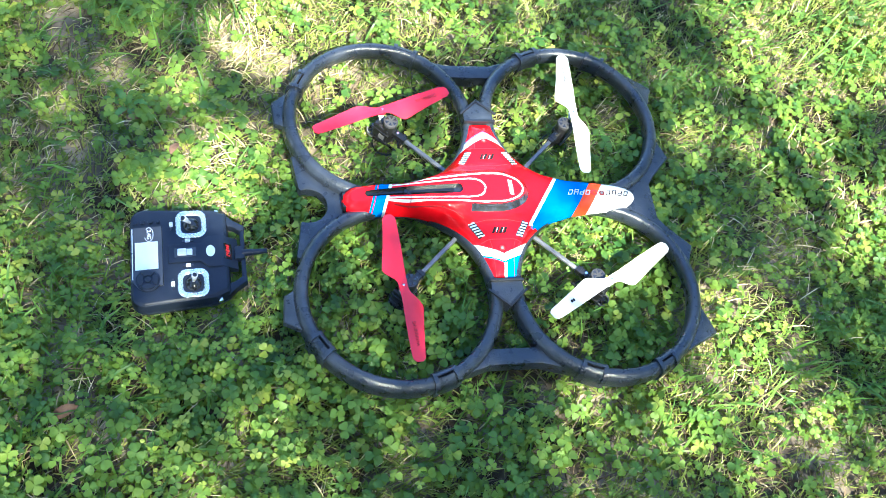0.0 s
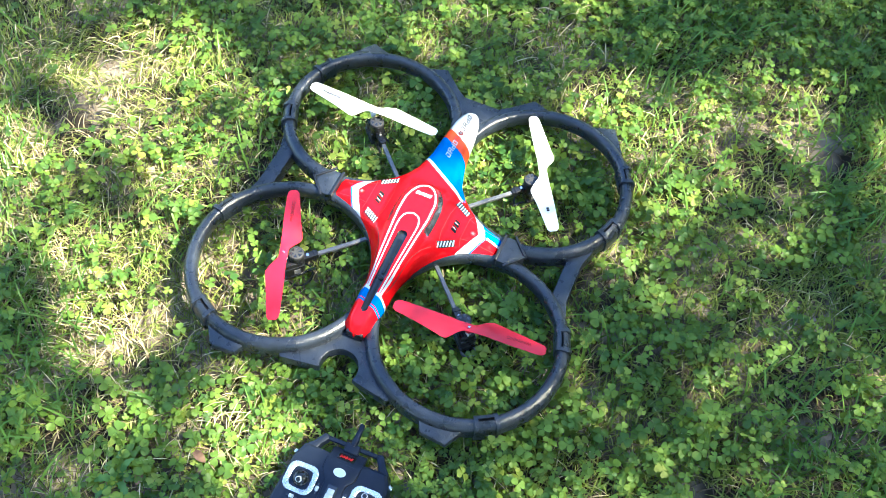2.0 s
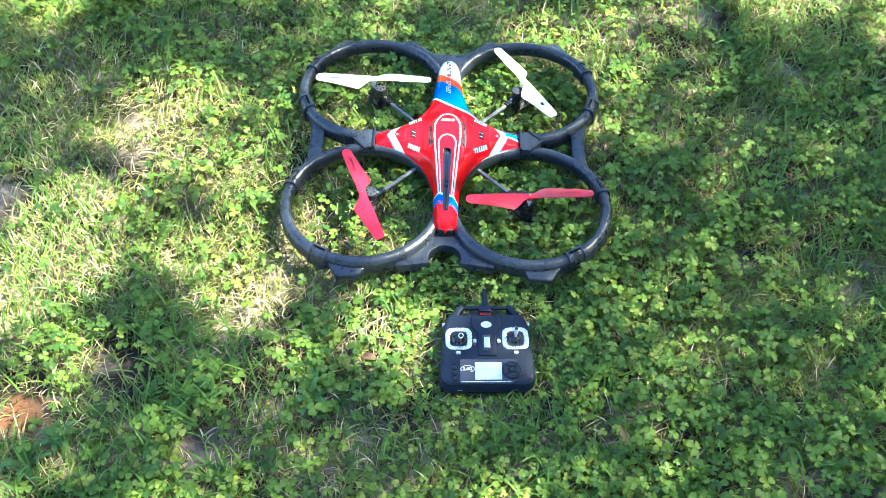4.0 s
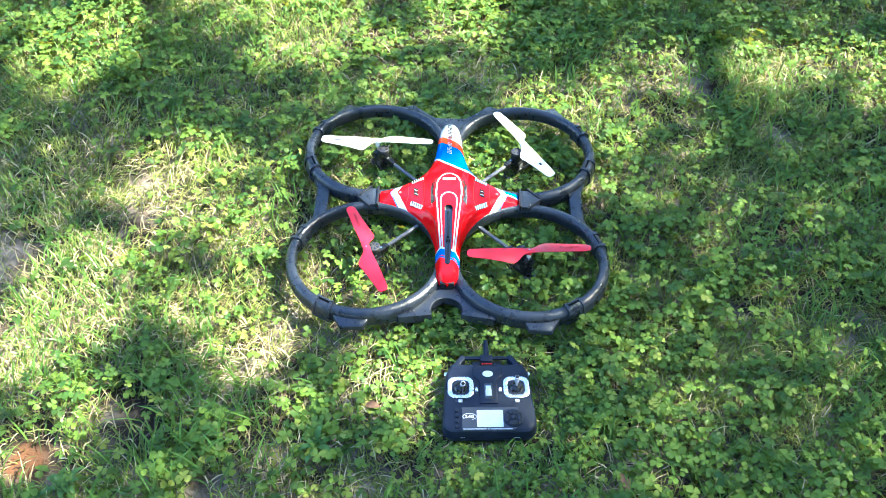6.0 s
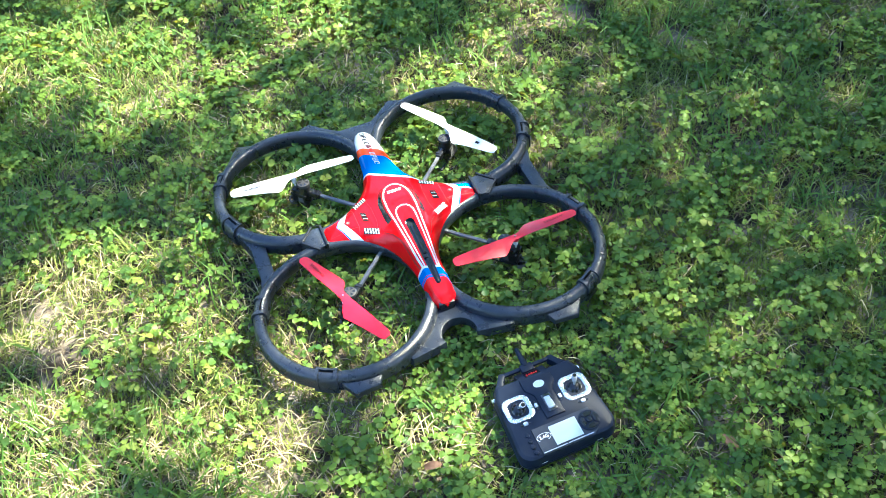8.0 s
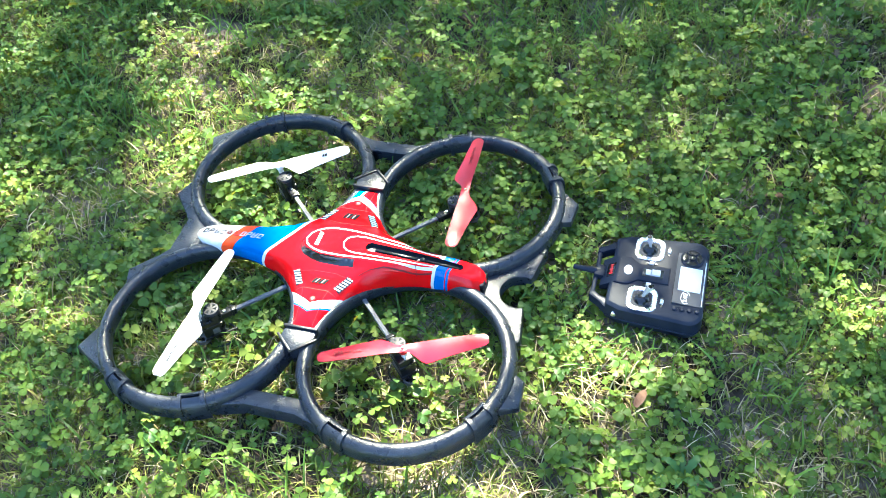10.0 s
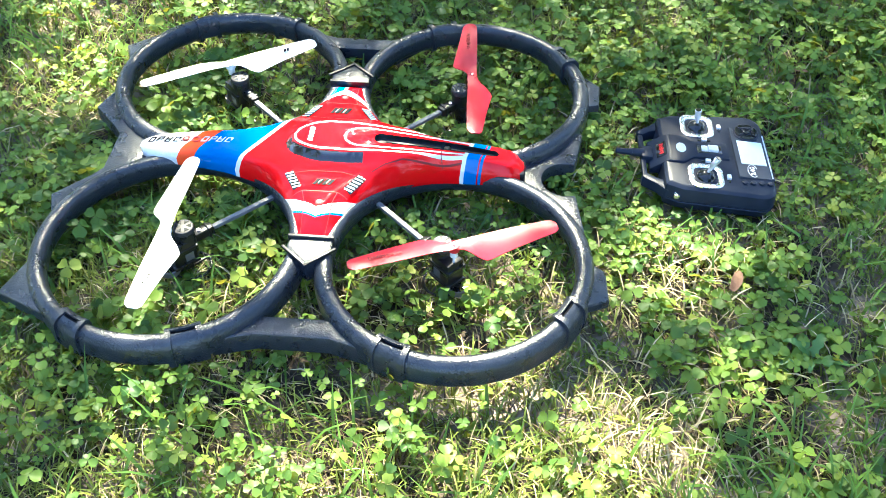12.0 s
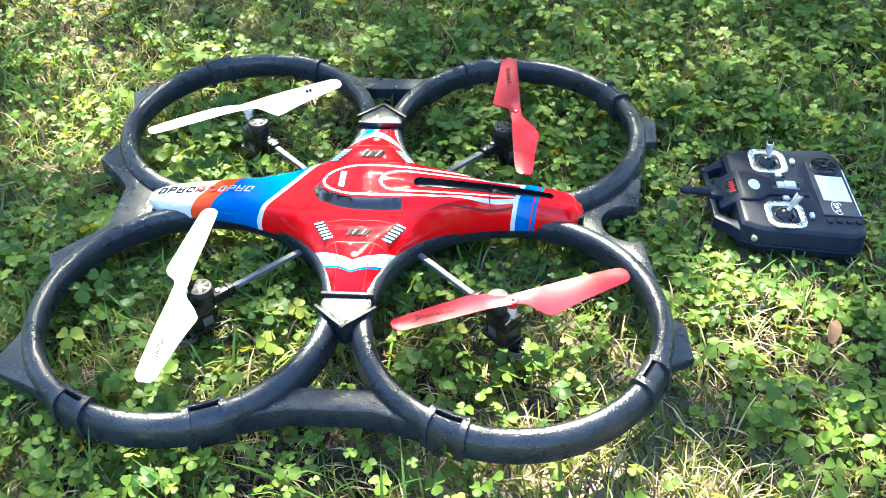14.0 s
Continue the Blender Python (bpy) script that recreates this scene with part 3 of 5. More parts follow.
    shape = ((-1, 0, 0), (-0.45, 0.42, 0.1), (0.35, 0.40, 0.1), (1, 0, -0.1), (0.35, -0.40, 0.1), (-0.45, -0.42, 0.1))
    v = np.stack([c + size * (a * p + b * q + up * s) for p, q, s in shape], 1).reshape(-1, 3)
    base = (np.arange(n) * 6)[:, None]
    f = np.concatenate([base + np.array((0, 1, 2, 3)), base + np.array((0, 3, 4, 5))])
    crown = mesh_object("crown", v.tolist(), f.tolist(), TREELEAF, tree)
    crown["label"] = "dark green leaves with gaps placed for sun patches"
    # the rest of the added crown, in looser clumps that hold back skylight
    n = 34000
    gx, gy, h = r.uniform(-5.5, 5.0, n), r.uniform(-5.5, 5.5, n), r.uniform(4.3, 6.2, n)
    px, py = gx + shift.x * CROWN_HEIGHT, gy + shift.y * CROWN_HEIGHT
    own = (gx > -2.0) & (gx < 1.5) & (gy > -1.8) & (gy < 1.8)
    keep = ~own & (gy > -3.2) & ((gy < 0.6) | (px < 3.4)) & (field(px, py, 93, 3.2) + 0.5 * field(px, py, 94, 9.0) < 0.25)
    c = np.stack([px - foot.x, py - foot.y, h - foot.z], 1)[keep]
    loose = mesh_object("crown", *leaf_cloud(c, r, 0.06, 0.10), TREELEAF, tree)
    loose["label"] = "looser dark green leaf clumps added to dim the sky"


def leaf_cloud(c, r, small, large):
    """Pointed leaves at the given places, turned at random."""
    n = len(c)
    up = r.normal(0, 0.6, (n, 3)) + np.array((0, 0, 1.0))
    up /= np.linalg.norm(up, axis=1, keepdims=True)
    a = r.normal(0, 1, (n, 3))
    a -= up * (a * up).sum(1, keepdims=True)
    a /= np.linalg.norm(a, axis=1, keepdims=True)
    b = np.cross(up, a)
    size = r.uniform(small, large, n)[:, None]
    shape = ((-1, 0, 0), (-0.45, 0.48, 0.1), (0.35, 0.45, 0.1), (1, 0, -0.1), (0.35, -0.45, 0.1), (-0.45, -0.48, 0.1))
    v = np.stack([c + size * (a * p + b * q + up * s) for p, q, s in shape], 1).reshape(-1, 3)
    base = (np.arange(n) * 6)[:, None]
    f = np.concatenate([base + np.array((0, 1, 2, 3)), base + np.array((0, 3, 4, 5))])
    return v.tolist(), f.tolist()


def build_unseen_trees():
    """Smaller leafy trees round the lawn, out of view, added to block skylight."""
    r = np.random.RandomState(8)
    tree = tagged(new("tree"), "small bushy tree added out of view to block skylight", "tree", "trees round the lawn")
    bm = bmesh.new()
    for k in range(5):
        rod(bm, 0.13 - 0.018 * k, 0.46, pose(0.04 * math.sin(k), 0.03 * k, 0.2 + 0.42 * k), r2=0.112 - 0.018 * k, seg=12)
    shade(part("trunk", bm, BARK, tree), 50)
    n = 9000
    d = r.normal(0, 1, (n, 3))
    d /= np.linalg.norm(d, axis=1, keepdims=True)
    lump = 1 + 0.22 * np.sin(5 * np.arctan2(d[:, 1], d[:, 0])) * np.cos(4 * d[:, 2]) + 0.12 * r.normal(0, 1, n)
    c = d * (lump * r.uniform(0.55, 1, n) ** 0.5)[:, None] * np.array((2.1, 2.1, 2.0)) + np.array((0, 0, 2.6))
    c = c[c[:, 2] > 0.25]
    mesh_object("crown", *leaf_cloud(c, r, 0.07, 0.13), TREELEAF, tree)
    # places of the added trees; the last one darkens the +y side
    spots = ((6.2, 0.5), (5.6, 6.4), (-7.2, 4.2), (-6.8, -1.4), (-4.4, -5.2), (4.9, -4.4), (-0.6, 9.0), (-4.2, 8.2), (2.0, 6.3))
    tree.location = (*spots[0], 0)
    for k, (x, y) in enumerate(spots[1:]):
        copy_thing(tree, pose(x, y, 0, 0, 0, 47 * k))


build_unseen_trees()
build_tree()

# ---- the quadcopter ----
drone = tagged(new("quadcopter"), "black foam quadcopter with glossy red shell lying on clover", "drone")
RING = [(0.1276, 0.0410), (0.1264, 0.0540), (0.1285, 0.0605), (0.1320, 0.0630), (0.1378, 0.0624), (0.1418, 0.0602), (0.1446, 0.0566), (0.1457, 0.0535), (0.1466, 0.0440), (0.1460, 0.0360), (0.1435, 0.0355), (0.1425, 0.0300), (0.1390, 0.0290), (0.1310, 0.0350)]


def swollen(profile, by):
    cr, cz = 0.1365, 0.043
    return [(r + by * (1 if r > cr else -1) * 0.8, z + by * (1 if z > cz else -1)) for r, z in profile]


def build_guard(key, clips):
    cx, cy = RINGS[key]
    bm = bmesh.new()
    revolve(bm, RING, steps=112)
    guard = shade(part("ring_guard", bm, FOAM, drone, "round black foam rotor guard"), 50)
    guard.location = (cx, cy, 0)
    for mid, half in clips:
        bm = bmesh.new()
        band = swollen(RING, 0.0034)
        for edge in (-half, half):
            revolve(bm, band, mid + edge - 1.25, mid + edge + 1.25, 3)
        bridge = [(0.1238, 0.040), (0.1232, 0.0560), (0.1258, 0.0632), (0.1288, 0.0662), (0.1318, 0.0668), (0.1318, 0.0632), (0.1286, 0.0612), (0.1262, 0.0545), (0.1262, 0.040)]
        revolve(bm, bridge, mid - half, mid + half, 8)
        outer = [(0.1352, 0.0648), (0.1386, 0.0640), (0.1428, 0.0610), (0.1458, 0.0560), (0.1474, 0.0500), (0.1480, 0.0430), (0.1474, 0.0300), (0.1456, 0.0300), (0.1458, 0.0430), (0.1444, 0.0520), (0.1412, 0.0585), (0.1352, 0.0615)]
        revolve(bm, outer, mid - half, mid + half, 8)
        shade(part("clip", bm, FOAM, guard, "black plastic joining clip"), 40)
        # solid near-black strip in place of the shade down in the slot
        bm = bmesh.new()
        revolve(bm, [(0.1318, 0.0600), (0.1318, 0.0634), (0.1352, 0.0634), (0.1352, 0.0600)], mid - half + 1.4, mid + half - 1.4, 8)
        part("clip_slot_shade", bm, SLOT, guard, "near-black strip painted as the shaded clip slot")
    return guard


build_guard("tail_near", ((-112, 6.5), (-29, 6.0)))
build_guard("tail_far", ((110, 6.5), (33, 6.0)))
build_guard("nose_near", ((-118, 5.5), (-68, 6.5)))
build_guard("nose_far", ((118, 5.5), (70, 6.5)))


def arc(c, r, a0, a1, n=14):
    return [(c[0] + r * math.cos(radians(a0 + (a1 - a0) * i / n)), c[1] + r * math.sin(radians(a0 + (a1 - a0) * i / n))) for i in range(n + 1)]


def slab(name, outline, low, high, label, bevel=0.0025, slope=None):
    """A foam slab over a plan; slope is (x at which its top begins to fall, metres of fall for each metre)."""
    bm = bmesh.new()
    prism(bm, outline, low, high, bevel)
    if slope:
        for v in bm.verts:
            v.co.z -= max(0.0, abs(v.co.x) - slope[0]) * slope[1]
    return shade(part(name, bm, FOAM, drone, label), 40)


tail_near, tail_far, nose_near, nose_far = (RINGS[k] for k in ("tail_near", "tail_far", "nose_near", "nose_far"))
notch = arc((0.268, 0), 0.027, 68, 292, 20)
slab("tail_plate", arc(tail_near, 0.139, 24, 84) + arc(tail_far, 0.139, -84, -24) + [(0.2885, 0.082), (0.2800, 0.0290)] + notch + [(0.2800, -0.0290), (0.2885, -0.082)], 0.030, 0.0475, "black foam tail web with a round notch")
slab("nose_plate", arc(nose_far, 0.139, 192, 264) + arc(nose_near, 0.139, 96, 168) + [(-0.293, -0.114), (-0.3055, -0.0790), (-0.272, -0.044), (-0.262, -0.030), (-0.262, 0.030), (-0.272, 0.044), (-0.3055, 0.0790), (-0.293, 0.114)], 0.032, 0.052, "black foam nose web")
for side in (-1, 1):
    flip = (lambda pts, s=side: [(px, py * s) for px, py in (pts if s > 0 else pts[::-1])])
    slab("foot_tab", flip([(0.285, 0.197), (0.276, 0.186), (0.283, 0.140), (0.296, 0.134), (0.3095, 0.1410), (0.3120, 0.1800)]), 0.043, 0.0530, "angled black foam foot", slope=(0.288, 0.25))
    slab("foot_tab", flip([(-0.252, 0.2520), (-0.250, 0.235), (-0.280, 0.176), (-0.2945, 0.176), (-0.3130, 0.2200)]), 0.041, 0.0540, "pointed black foam foot", slope=(0.275, 0.25))
    bm = bmesh.new()
    prism(bm, flip([(-0.078, 0.2685), (-0.046, 0.2315), (0.046, 0.2315), (0.078, 0.2685), (0.036, 0.2560), (-0.036, 0.2560)]), 0.027, 0.0500, 0.003)
    shade(part("strut", bm, FOAM, drone, "grained black foam cross strut"), 40)
    bm = bmesh.new()
    prism(bm, flip([(-0.0232, 0.134), (0.0232, 0.134), (0.0240, 0.152), (0.0, 0.174), (-0.0240, 0.152)]), 0.040, 0.0655, 0.003)
    collar = shade(part("collar", bm, FOAM, drone, "black foam collar"), 40)
    bm = bmesh.new()
    for s in (-1, 1):
        box(bm, (0.0036, 0.0032, 0.040), between((s * 0.0275, side * 0.150, 0.0655), (s * -0.001, side * 0.1755, 0.0655)), 0.0008)
    shade(part("rib", bm, BAND, collar), 40)
    bm = bmesh.new()
    box(bm, (0.0490, 0.0042, 0.026), pose(0, side * 0.1355, 0.0560), 0.001)
    shade(part("edge_bar", bm, BAND, collar), 40)


# the painted shell
def hx(x):
    return np.interp(x, (-0.224, -0.20, -0.15, -0.10, -0.06, -0.03, 0.0, 0.05, 0.10, 0.15, 0.19, 0.21, 0.2215), (0.0695, 0.0730, 0.0765, 0.0805, 0.0880, 0.0930, 0.0945, 0.0935, 0.0895, 0.0845, 0.0790, 0.0745, 0.0680))


def hy(y):
    return np.interp(y, (0, 0.03, 0.05, 0.075, 0.10, 0.134), (0.0930, 0.0880, 0.0825, 0.0785, 0.0755, 0.0680))




def drawn_arc(c, r0, r1, a0, a1, n):
    """An arc whose radius drifts from r0 to r1."""
    return [(c[0] + (r0 + (r1 - r0) * i / n) * math.cos(radians(a0 + (a1 - a0) * i / n)), c[1] + (r0 + (r1 - r0) * i / n) * math.sin(radians(a0 + (a1 - a0) * i / n))) for i in range(n + 1)]


outline = [(0.2205, -0.0085), (0.2212, 0.0), (0.2205, 0.0085), (0.2080, 0.0200), (0.18, 0.0215)]
NOSE = [(-0.120, 0.0285), (-0.145, 0.0258), (-0.167, 0.0235), (-0.185, 0.0212), (-0.200, 0.0185), (-0.212, 0.0145), (-0.2200, 0.0095)]
outline += drawn_arc(tail_far, 0.1235, 0.1332, -90, -174, 26) + [(0.013, 0.1328), (-0.013, 0.1328)] + drawn_arc(nose_far, 0.1332, 0.1270, -6, -57, 18) + NOSE
outline += [(-0.2235, 0.004), (-0.2235, -0.004)] + [(x, -y) for x, y in NOSE[::-1]]
outline += drawn_arc(nose_near, 0.1270, 0.1332, 57, 6, 18) + [(-0.013, -0.1328), (0.013, -0.1328)] + drawn_arc(tail_near, 0.1332, 0.1235, 174, 90, 26) + [(0.18, -0.0215), (0.2080, -0.0200)]
OUT = np.array(outline)


def edge_distance(p):
    a, b = OUT, np.roll(OUT, -1, 0)
    d = b - a
    t = np.clip(((p - a) * d).sum(1) / (d * d).sum(1), 0, 1)
    return np.sqrt((((a + t[:, None] * d) - p) ** 2).sum(1).min())


def canopy_half(x):
    return np.interp(x, (-0.039, -0.036, -0.030, -0.020, -0.008, 0.02, 0.16), (0.0, 0.008, 0.0135, 0.0185, 0.0218, 0.0225, 0.0112))


def arch_half(x):
    return np.interp(x, (0.018, 0.020, 0.025, 0.032, 0.042, 0.165), (0.0, 0.0068, 0.0112, 0.0136, 0.0142, 0.0078))


def curve_points(half, x0, x1, n=160):
    xs = x0 + (x1 - x0) * np.linspace(0, 1, n) ** 2
    ys = half(xs)
    return np.concatenate([np.stack([xs, ys], 1)[::-1], np.stack([xs, -ys], 1)[1:]])


CANOPY_CURVE, ARCH_CURVE = curve_points(canopy_half, -0.039, 0.172), curve_points(arch_half, 0.018, 0.172)


def off_curve(curve, half, x0, x, y):
    """Distance outside a loop, below zero inside it."""
    d = float(np.sqrt(((curve - (x, y)) ** 2).sum(1)).min())
    return -d if x > x0 and abs(y) < float(half(x)) else d


def loop_line(curve, off, x1=1.0):
    """The loop moved outwards by off metres, as far back as x1."""
    t = np.gradient(curve, axis=0)
    n = np.stack([t[:, 1], -t[:, 0]], 1) / np.linalg.norm(t, axis=1, keepdims=True)
    if n[0, 1] < 0:
        n = -n
    return [(float(x), float(y)) for x, y in (curve + n * off)[::5] if x <= x1]


def slant(x0, k, reach=0.05):
    return [(x0 - k * reach, -reach), (x0 + k * reach, reach)]


NOSE_K, TAIL_K = 0.66, 0.30
NOSE_LINES = (-0.0785, -0.0845, -0.1400, -0.1430, -0.1610, -0.1640)
TAIL_LINES = (0.1545, 0.1590, 0.1730, 0.1745, 0.1780)
lines = [slant(x, NOSE_K) for x in NOSE_LINES] + [slant(x, TAIL_K) for x in TAIL_LINES]
lines += [loop_line(CANOPY_CURVE, o) for o in (0.0, 0.0026)] + [loop_line(ARCH_CURVE, o) for o in (0.0, 0.0022)]
lines += [loop_line(CANOPY_CURVE, o, 0.0425) for o in (0.0045, 0.0128)] + [[(0.041, s * 0.020), (0.041, s * 0.044)] for s in (-1, 1)]
lines += [[(0.050, 0), (0.0515, 0.0052), (0.056, 0.0078), (0.128, 0.0068), (0.188, 0.0046), (0.191, 0), (0.188, -0.0046), (0.128, -0.0068), (0.056, -0.0078), (0.0515, -0.0052), (0.050, 0)]]
for side in (-1, 1):
    for y in (0.0870, 0.0885, 0.1000, 0.1022):
        lines.append([(-0.04, side * (y - 0.012)), (-0.02, side * y), (0.0, side * (y + 0.0100)), (0.02, side * y), (0.04, side * (y - 0.012))])
lines.append([(-0.003, 0.100), (-0.003, 0.14)])
lines.append([(0.001, 0.100), (0.001, 0.14)])


def inside(p):
    a, b = OUT, np.roll(OUT, -1, 0)
    cross = (a[:, 1] > p[1]) != (b[:, 1] > p[1])
    x = a[:, 0] + (p[1] - a[:, 1]) / np.where(np.abs(b[:, 1] - a[:, 1]) < 1e-12, 1e-12, b[:, 1] - a[:, 1]) * (b[:, 0] - a[:, 0])
    return (cross & (p[0] < x)).sum() % 2 == 1


def chevron(x, y):
    """How far out along a side arm, square to the chevrons."""
    ax = abs(x)
    return abs(y) - (0.0100 - ax * 0.5 if ax < 0.02 else -(ax - 0.02) * 0.6)


def paint(x, y):
    """Which film covers the shell there: 0 red, 1 white, 2 blue, 3 black, 4 orange."""
    n, t = x - NOSE_K * y, x - TAIL_K * y
    if abs(y) > 0.055:
        c = chevron(x, y)
        if 0.0885 < c < 0.1000:
            return 1
        if 0.1000 < c < 0.1022 or 0.0870 < c < 0.0885:
            return 2 if c > 0.09 else 0
        if y > 0 and c > 0.1022:
            return 0 if x > 0.001 else (1 if x > -0.003 else 2)
        return 0
    if n < NOSE_LINES[0]:
        if n > NOSE_LINES[1]:
            return 1
        if n > NOSE_LINES[2]:
            return 2
        return 4 if n > NOSE_LINES[4] else 1
    if 0.0495 < x < 0.1915 and abs(y) < np.interp(x, (0.0495, 0.0515, 0.056, 0.128, 0.188, 0.1915), (0.0, 0.0052, 0.0078, 0.0068, 0.0046, 0.0)):
        return 3
    if t > TAIL_LINES[0]:
        if t < TAIL_LINES[1]:
            return 1
        if t < TAIL_LINES[2] or TAIL_LINES[3] < t < TAIL_LINES[4]:
            return 2
        return 0
    if -0.055 < x < 0.168:
        if 0 <= off_curve(ARCH_CURVE, arch_half, 0.018, x, y) < 0.0022:
            return 1
        away = off_curve(CANOPY_CURVE, canopy_half, -0.039, x, y)
        if 0 <= away < 0.0026:
            return 1
        if x < 0.041 and 0.0045 < away < 0.0128:
            return 3
    return 0


def shell_height(x, y, film):
    d = edge_distance(np.array((x, y)))
    w = float(smooth01(np.array(abs(y)), 0.022, 0.055))
    top = float(hx(x)) * (1 - w) + float(hy(abs(y))) * w
    rim = float(np.interp(x, (-0.15, -0.09), (0.0650, 0.0605)))
    reach = float(np.interp(x, (-0.09, -0.02, 0.02, 0.09, 0.13, 0.17), (0.0145, 0.024, 0.024, 0.0145, 0.0125, 0.0085)))
    p = 1 - (1 - min(d / reach, 1)) ** float(np.interp(x, (0.10, 0.16), (2.3, 1.15)))
    z = rim + (top - rim) * p
    # the canopy stands out of the shell above a steep dark window band
    if -0.13 < x < 0.12 and abs(y) < 0.075:
        away = off_curve(CANOPY_CURVE, canopy_half, -0.039, x, y)
        step = float(smooth01(np.array(away), 0.0030, 0.0135))
        fade = float(np.interp(x, (-0.13, -0.055, 0.040, 0.075, 0.12), (0.0, 1.0, 1.0, 0.45, 0.0))) * float(np.interp(abs(y), (0.030, 0.075), (1.0, 0.0)))
        z -= 0.0085 * step * fade * p
    return z


def build_shell():
    from mathutils.geometry import delaunay_2d_cdt
    pts, edges = [Vector(p) for p in outline], [(i, (i + 1) % len(outline)) for i in range(len(outline))]
    for line in lines:
        fine = []
        for a, b in zip(line, line[1:]):
            k = max(1, int(math.hypot(b[0] - a[0], b[1] - a[1]) / 0.004))
            fine += [(a[0] + (b[0] - a[0]) * i / k, a[1] + (b[1] - a[1]) * i / k) for i in range(k)]
        fine.append(line[-1])
        ok = [inside(p) for p in fine]
        start = len(pts)
        pts += [Vector(p) for p in fine]
        edges += [(start + i, start + i + 1) for i in range(len(fine) - 1) if ok[i] or ok[i + 1]]
    r = random.Random(4)
    for i in range(112):
        for j in range(68):
            p = (-0.224 + 0.004 * i + r.uniform(-0.0008, 0.0008), -0.134 + 0.004 * j + r.uniform(-0.0008, 0.0008))
            if inside(p) and edge_distance(np.array(p)) > 0.0016:
                pts.append(Vector(p))
    verts, _, faces, _, _, _ = delaunay_2d_cdt(pts, edges, [], 0, 1e-5)
    films, near = [], {}
    for f in faces:
        cx, cy = sum(verts[i].x for i in f) / len(f), sum(verts[i].y for i in f) / len(f)
        film = paint(cx, cy) if inside((cx, cy)) else -1
        films.append(film)
        for i in f:
            near.setdefault(i, []).append(film)
    bm = bmesh.new()
    made = {}
    for i, kinds in near.items():
        kinds = [k for k in kinds if k >= 0]
        if kinds:
            x, y = verts[i].x, verts[i].y
            made[i] = bm.verts.new((x, y, shell_height(x, y, 0)))
    for f, film in zip(faces, films):
        if film >= 0 and all(i in made for i in f):
            face = bm.faces.new([made[i] for i in f])
            face.material_index = film
    rim = [e for e in bm.edges if len(e.link_faces) == 1]
    low = {}
    for e in rim:
        for v in e.verts:
            if v not in low:
                low[v] = bm.verts.new((v.co.x * 0.999, v.co.y * 0.999, v.co.z - 0.0095))
    for e in rim:
        a, b = e.verts
        film = e.link_faces[0].material_index
        bm.faces.new((a, b, low[b], low[a])).material_index = film
    pits = [f for f in bm.faces if f.material_index == 3]
    before = set(bm.faces)
    sunk = bmesh.ops.extrude_face_region(bm, geom=pits)["geom"]
    for g in sunk:
        if isinstance(g, bmesh.types.BMVert):
            g.co.z -= 0.0060 if g.co.x > 0.047 else 0.0006
    for f in bm.faces:
        if f not in before:
            f.material_index = 3
    bmesh.ops.delete(bm, geom=[f for f in pits if f.is_valid], context="FACES_ONLY")
    return shade(part("shell", bm, [RED, WHITE, BLUE, PIT, ORANGE], drone, "glossy red shell with blue, white and orange stripes"), 55)


shell = build_shell()


def on_shell(x, y, lift=0.0006):
    return Vector((x, y, shell_height(x, y, 0) + lift))


def shell_pose(x, y, along, lift=0.0006):
    """A pose lying on the shell with its x along a plan direction."""
    e = 0.002
    n = Vector((shell_height(x - e, y, 0) - shell_height(x + e, y, 0), shell_height(x, y - e, 0) - shell_height(x, y + e, 0), 2 * e)).normalized()
    a = Vector((*along, 0))
    return facing(on_shell(x, y, lift), a - n * a.dot(n), n)


def ribbon(name, points, width, mat, label=""):
    """A narrow strip that follows the shell along a plan line."""
    fine = []
    for a, b in zip(points, points[1:]):
        k = max(2, int(math.hypot(b[0] - a[0], b[1] - a[1]) / 0.003))
        fine += [(a[0] + (b[0] - a[0]) * i / k, a[1] + (b[1] - a[1]) * i / k) for i in range(k)]
    fine.append(points[-1])
    bm, rows = bmesh.new(), []
    for i, (x, y) in enumerate(fine):
        a, b = fine[max(0, i - 1)], fine[min(len(fine) - 1, i + 1)]
        d = Vector((b[0] - a[0], b[1] - a[1])).normalized() * width / 2
        rows.append([bm.verts.new(on_shell(x - d.y, y + d.x, 0.0004)), bm.verts.new(on_shell(x + d.y, y - d.x, 0.0004))])
    for one, two in zip(rows, rows[1:]):
        bm.faces.new((one[0], two[0], two[1], one[1]))
    return part(name, bm, mat, shell, label)


for s in (-1, 1):
    ribbon("seam", [(-0.030, s * 0.0800), (-0.019, s * 0.0770), (0.019, s * 0.0770), (0.030, s * 0.0800)], 0.0011, SEAM, "dark seam between shell panels")
    ribbon("seam", [(-0.019, s * 0.0770), (-0.0155, s * 0.0900), (-0.013, s * 0.1300)], 0.0008, SEAM)
    ribbon("seam", [(0.019, s * 0.0770), (0.0155, s * 0.0900), (0.013, s * 0.1300)], 0.0008, SEAM)
    ribbon("seam", [(-0.034, s * 0.0500), (-0.014, s * 0.0465), (0.020, s * 0.0465), (0.036, s * 0.0500)], 0.0008, SEAM)
    ribbon("seam", [(0.052, s * 0.0440), (0.066, s * 0.0340), (0.084, s * 0.0265), (0.112, s * 0.0215), (0.150, s * 0.0165)], 0.0010, SEAM)
    ribbon("seam", [(0.1265, s * 0.0095), (0.1265, s * 0.0150), (0.1285, s * 0.0205)], 0.0009, SEAM)

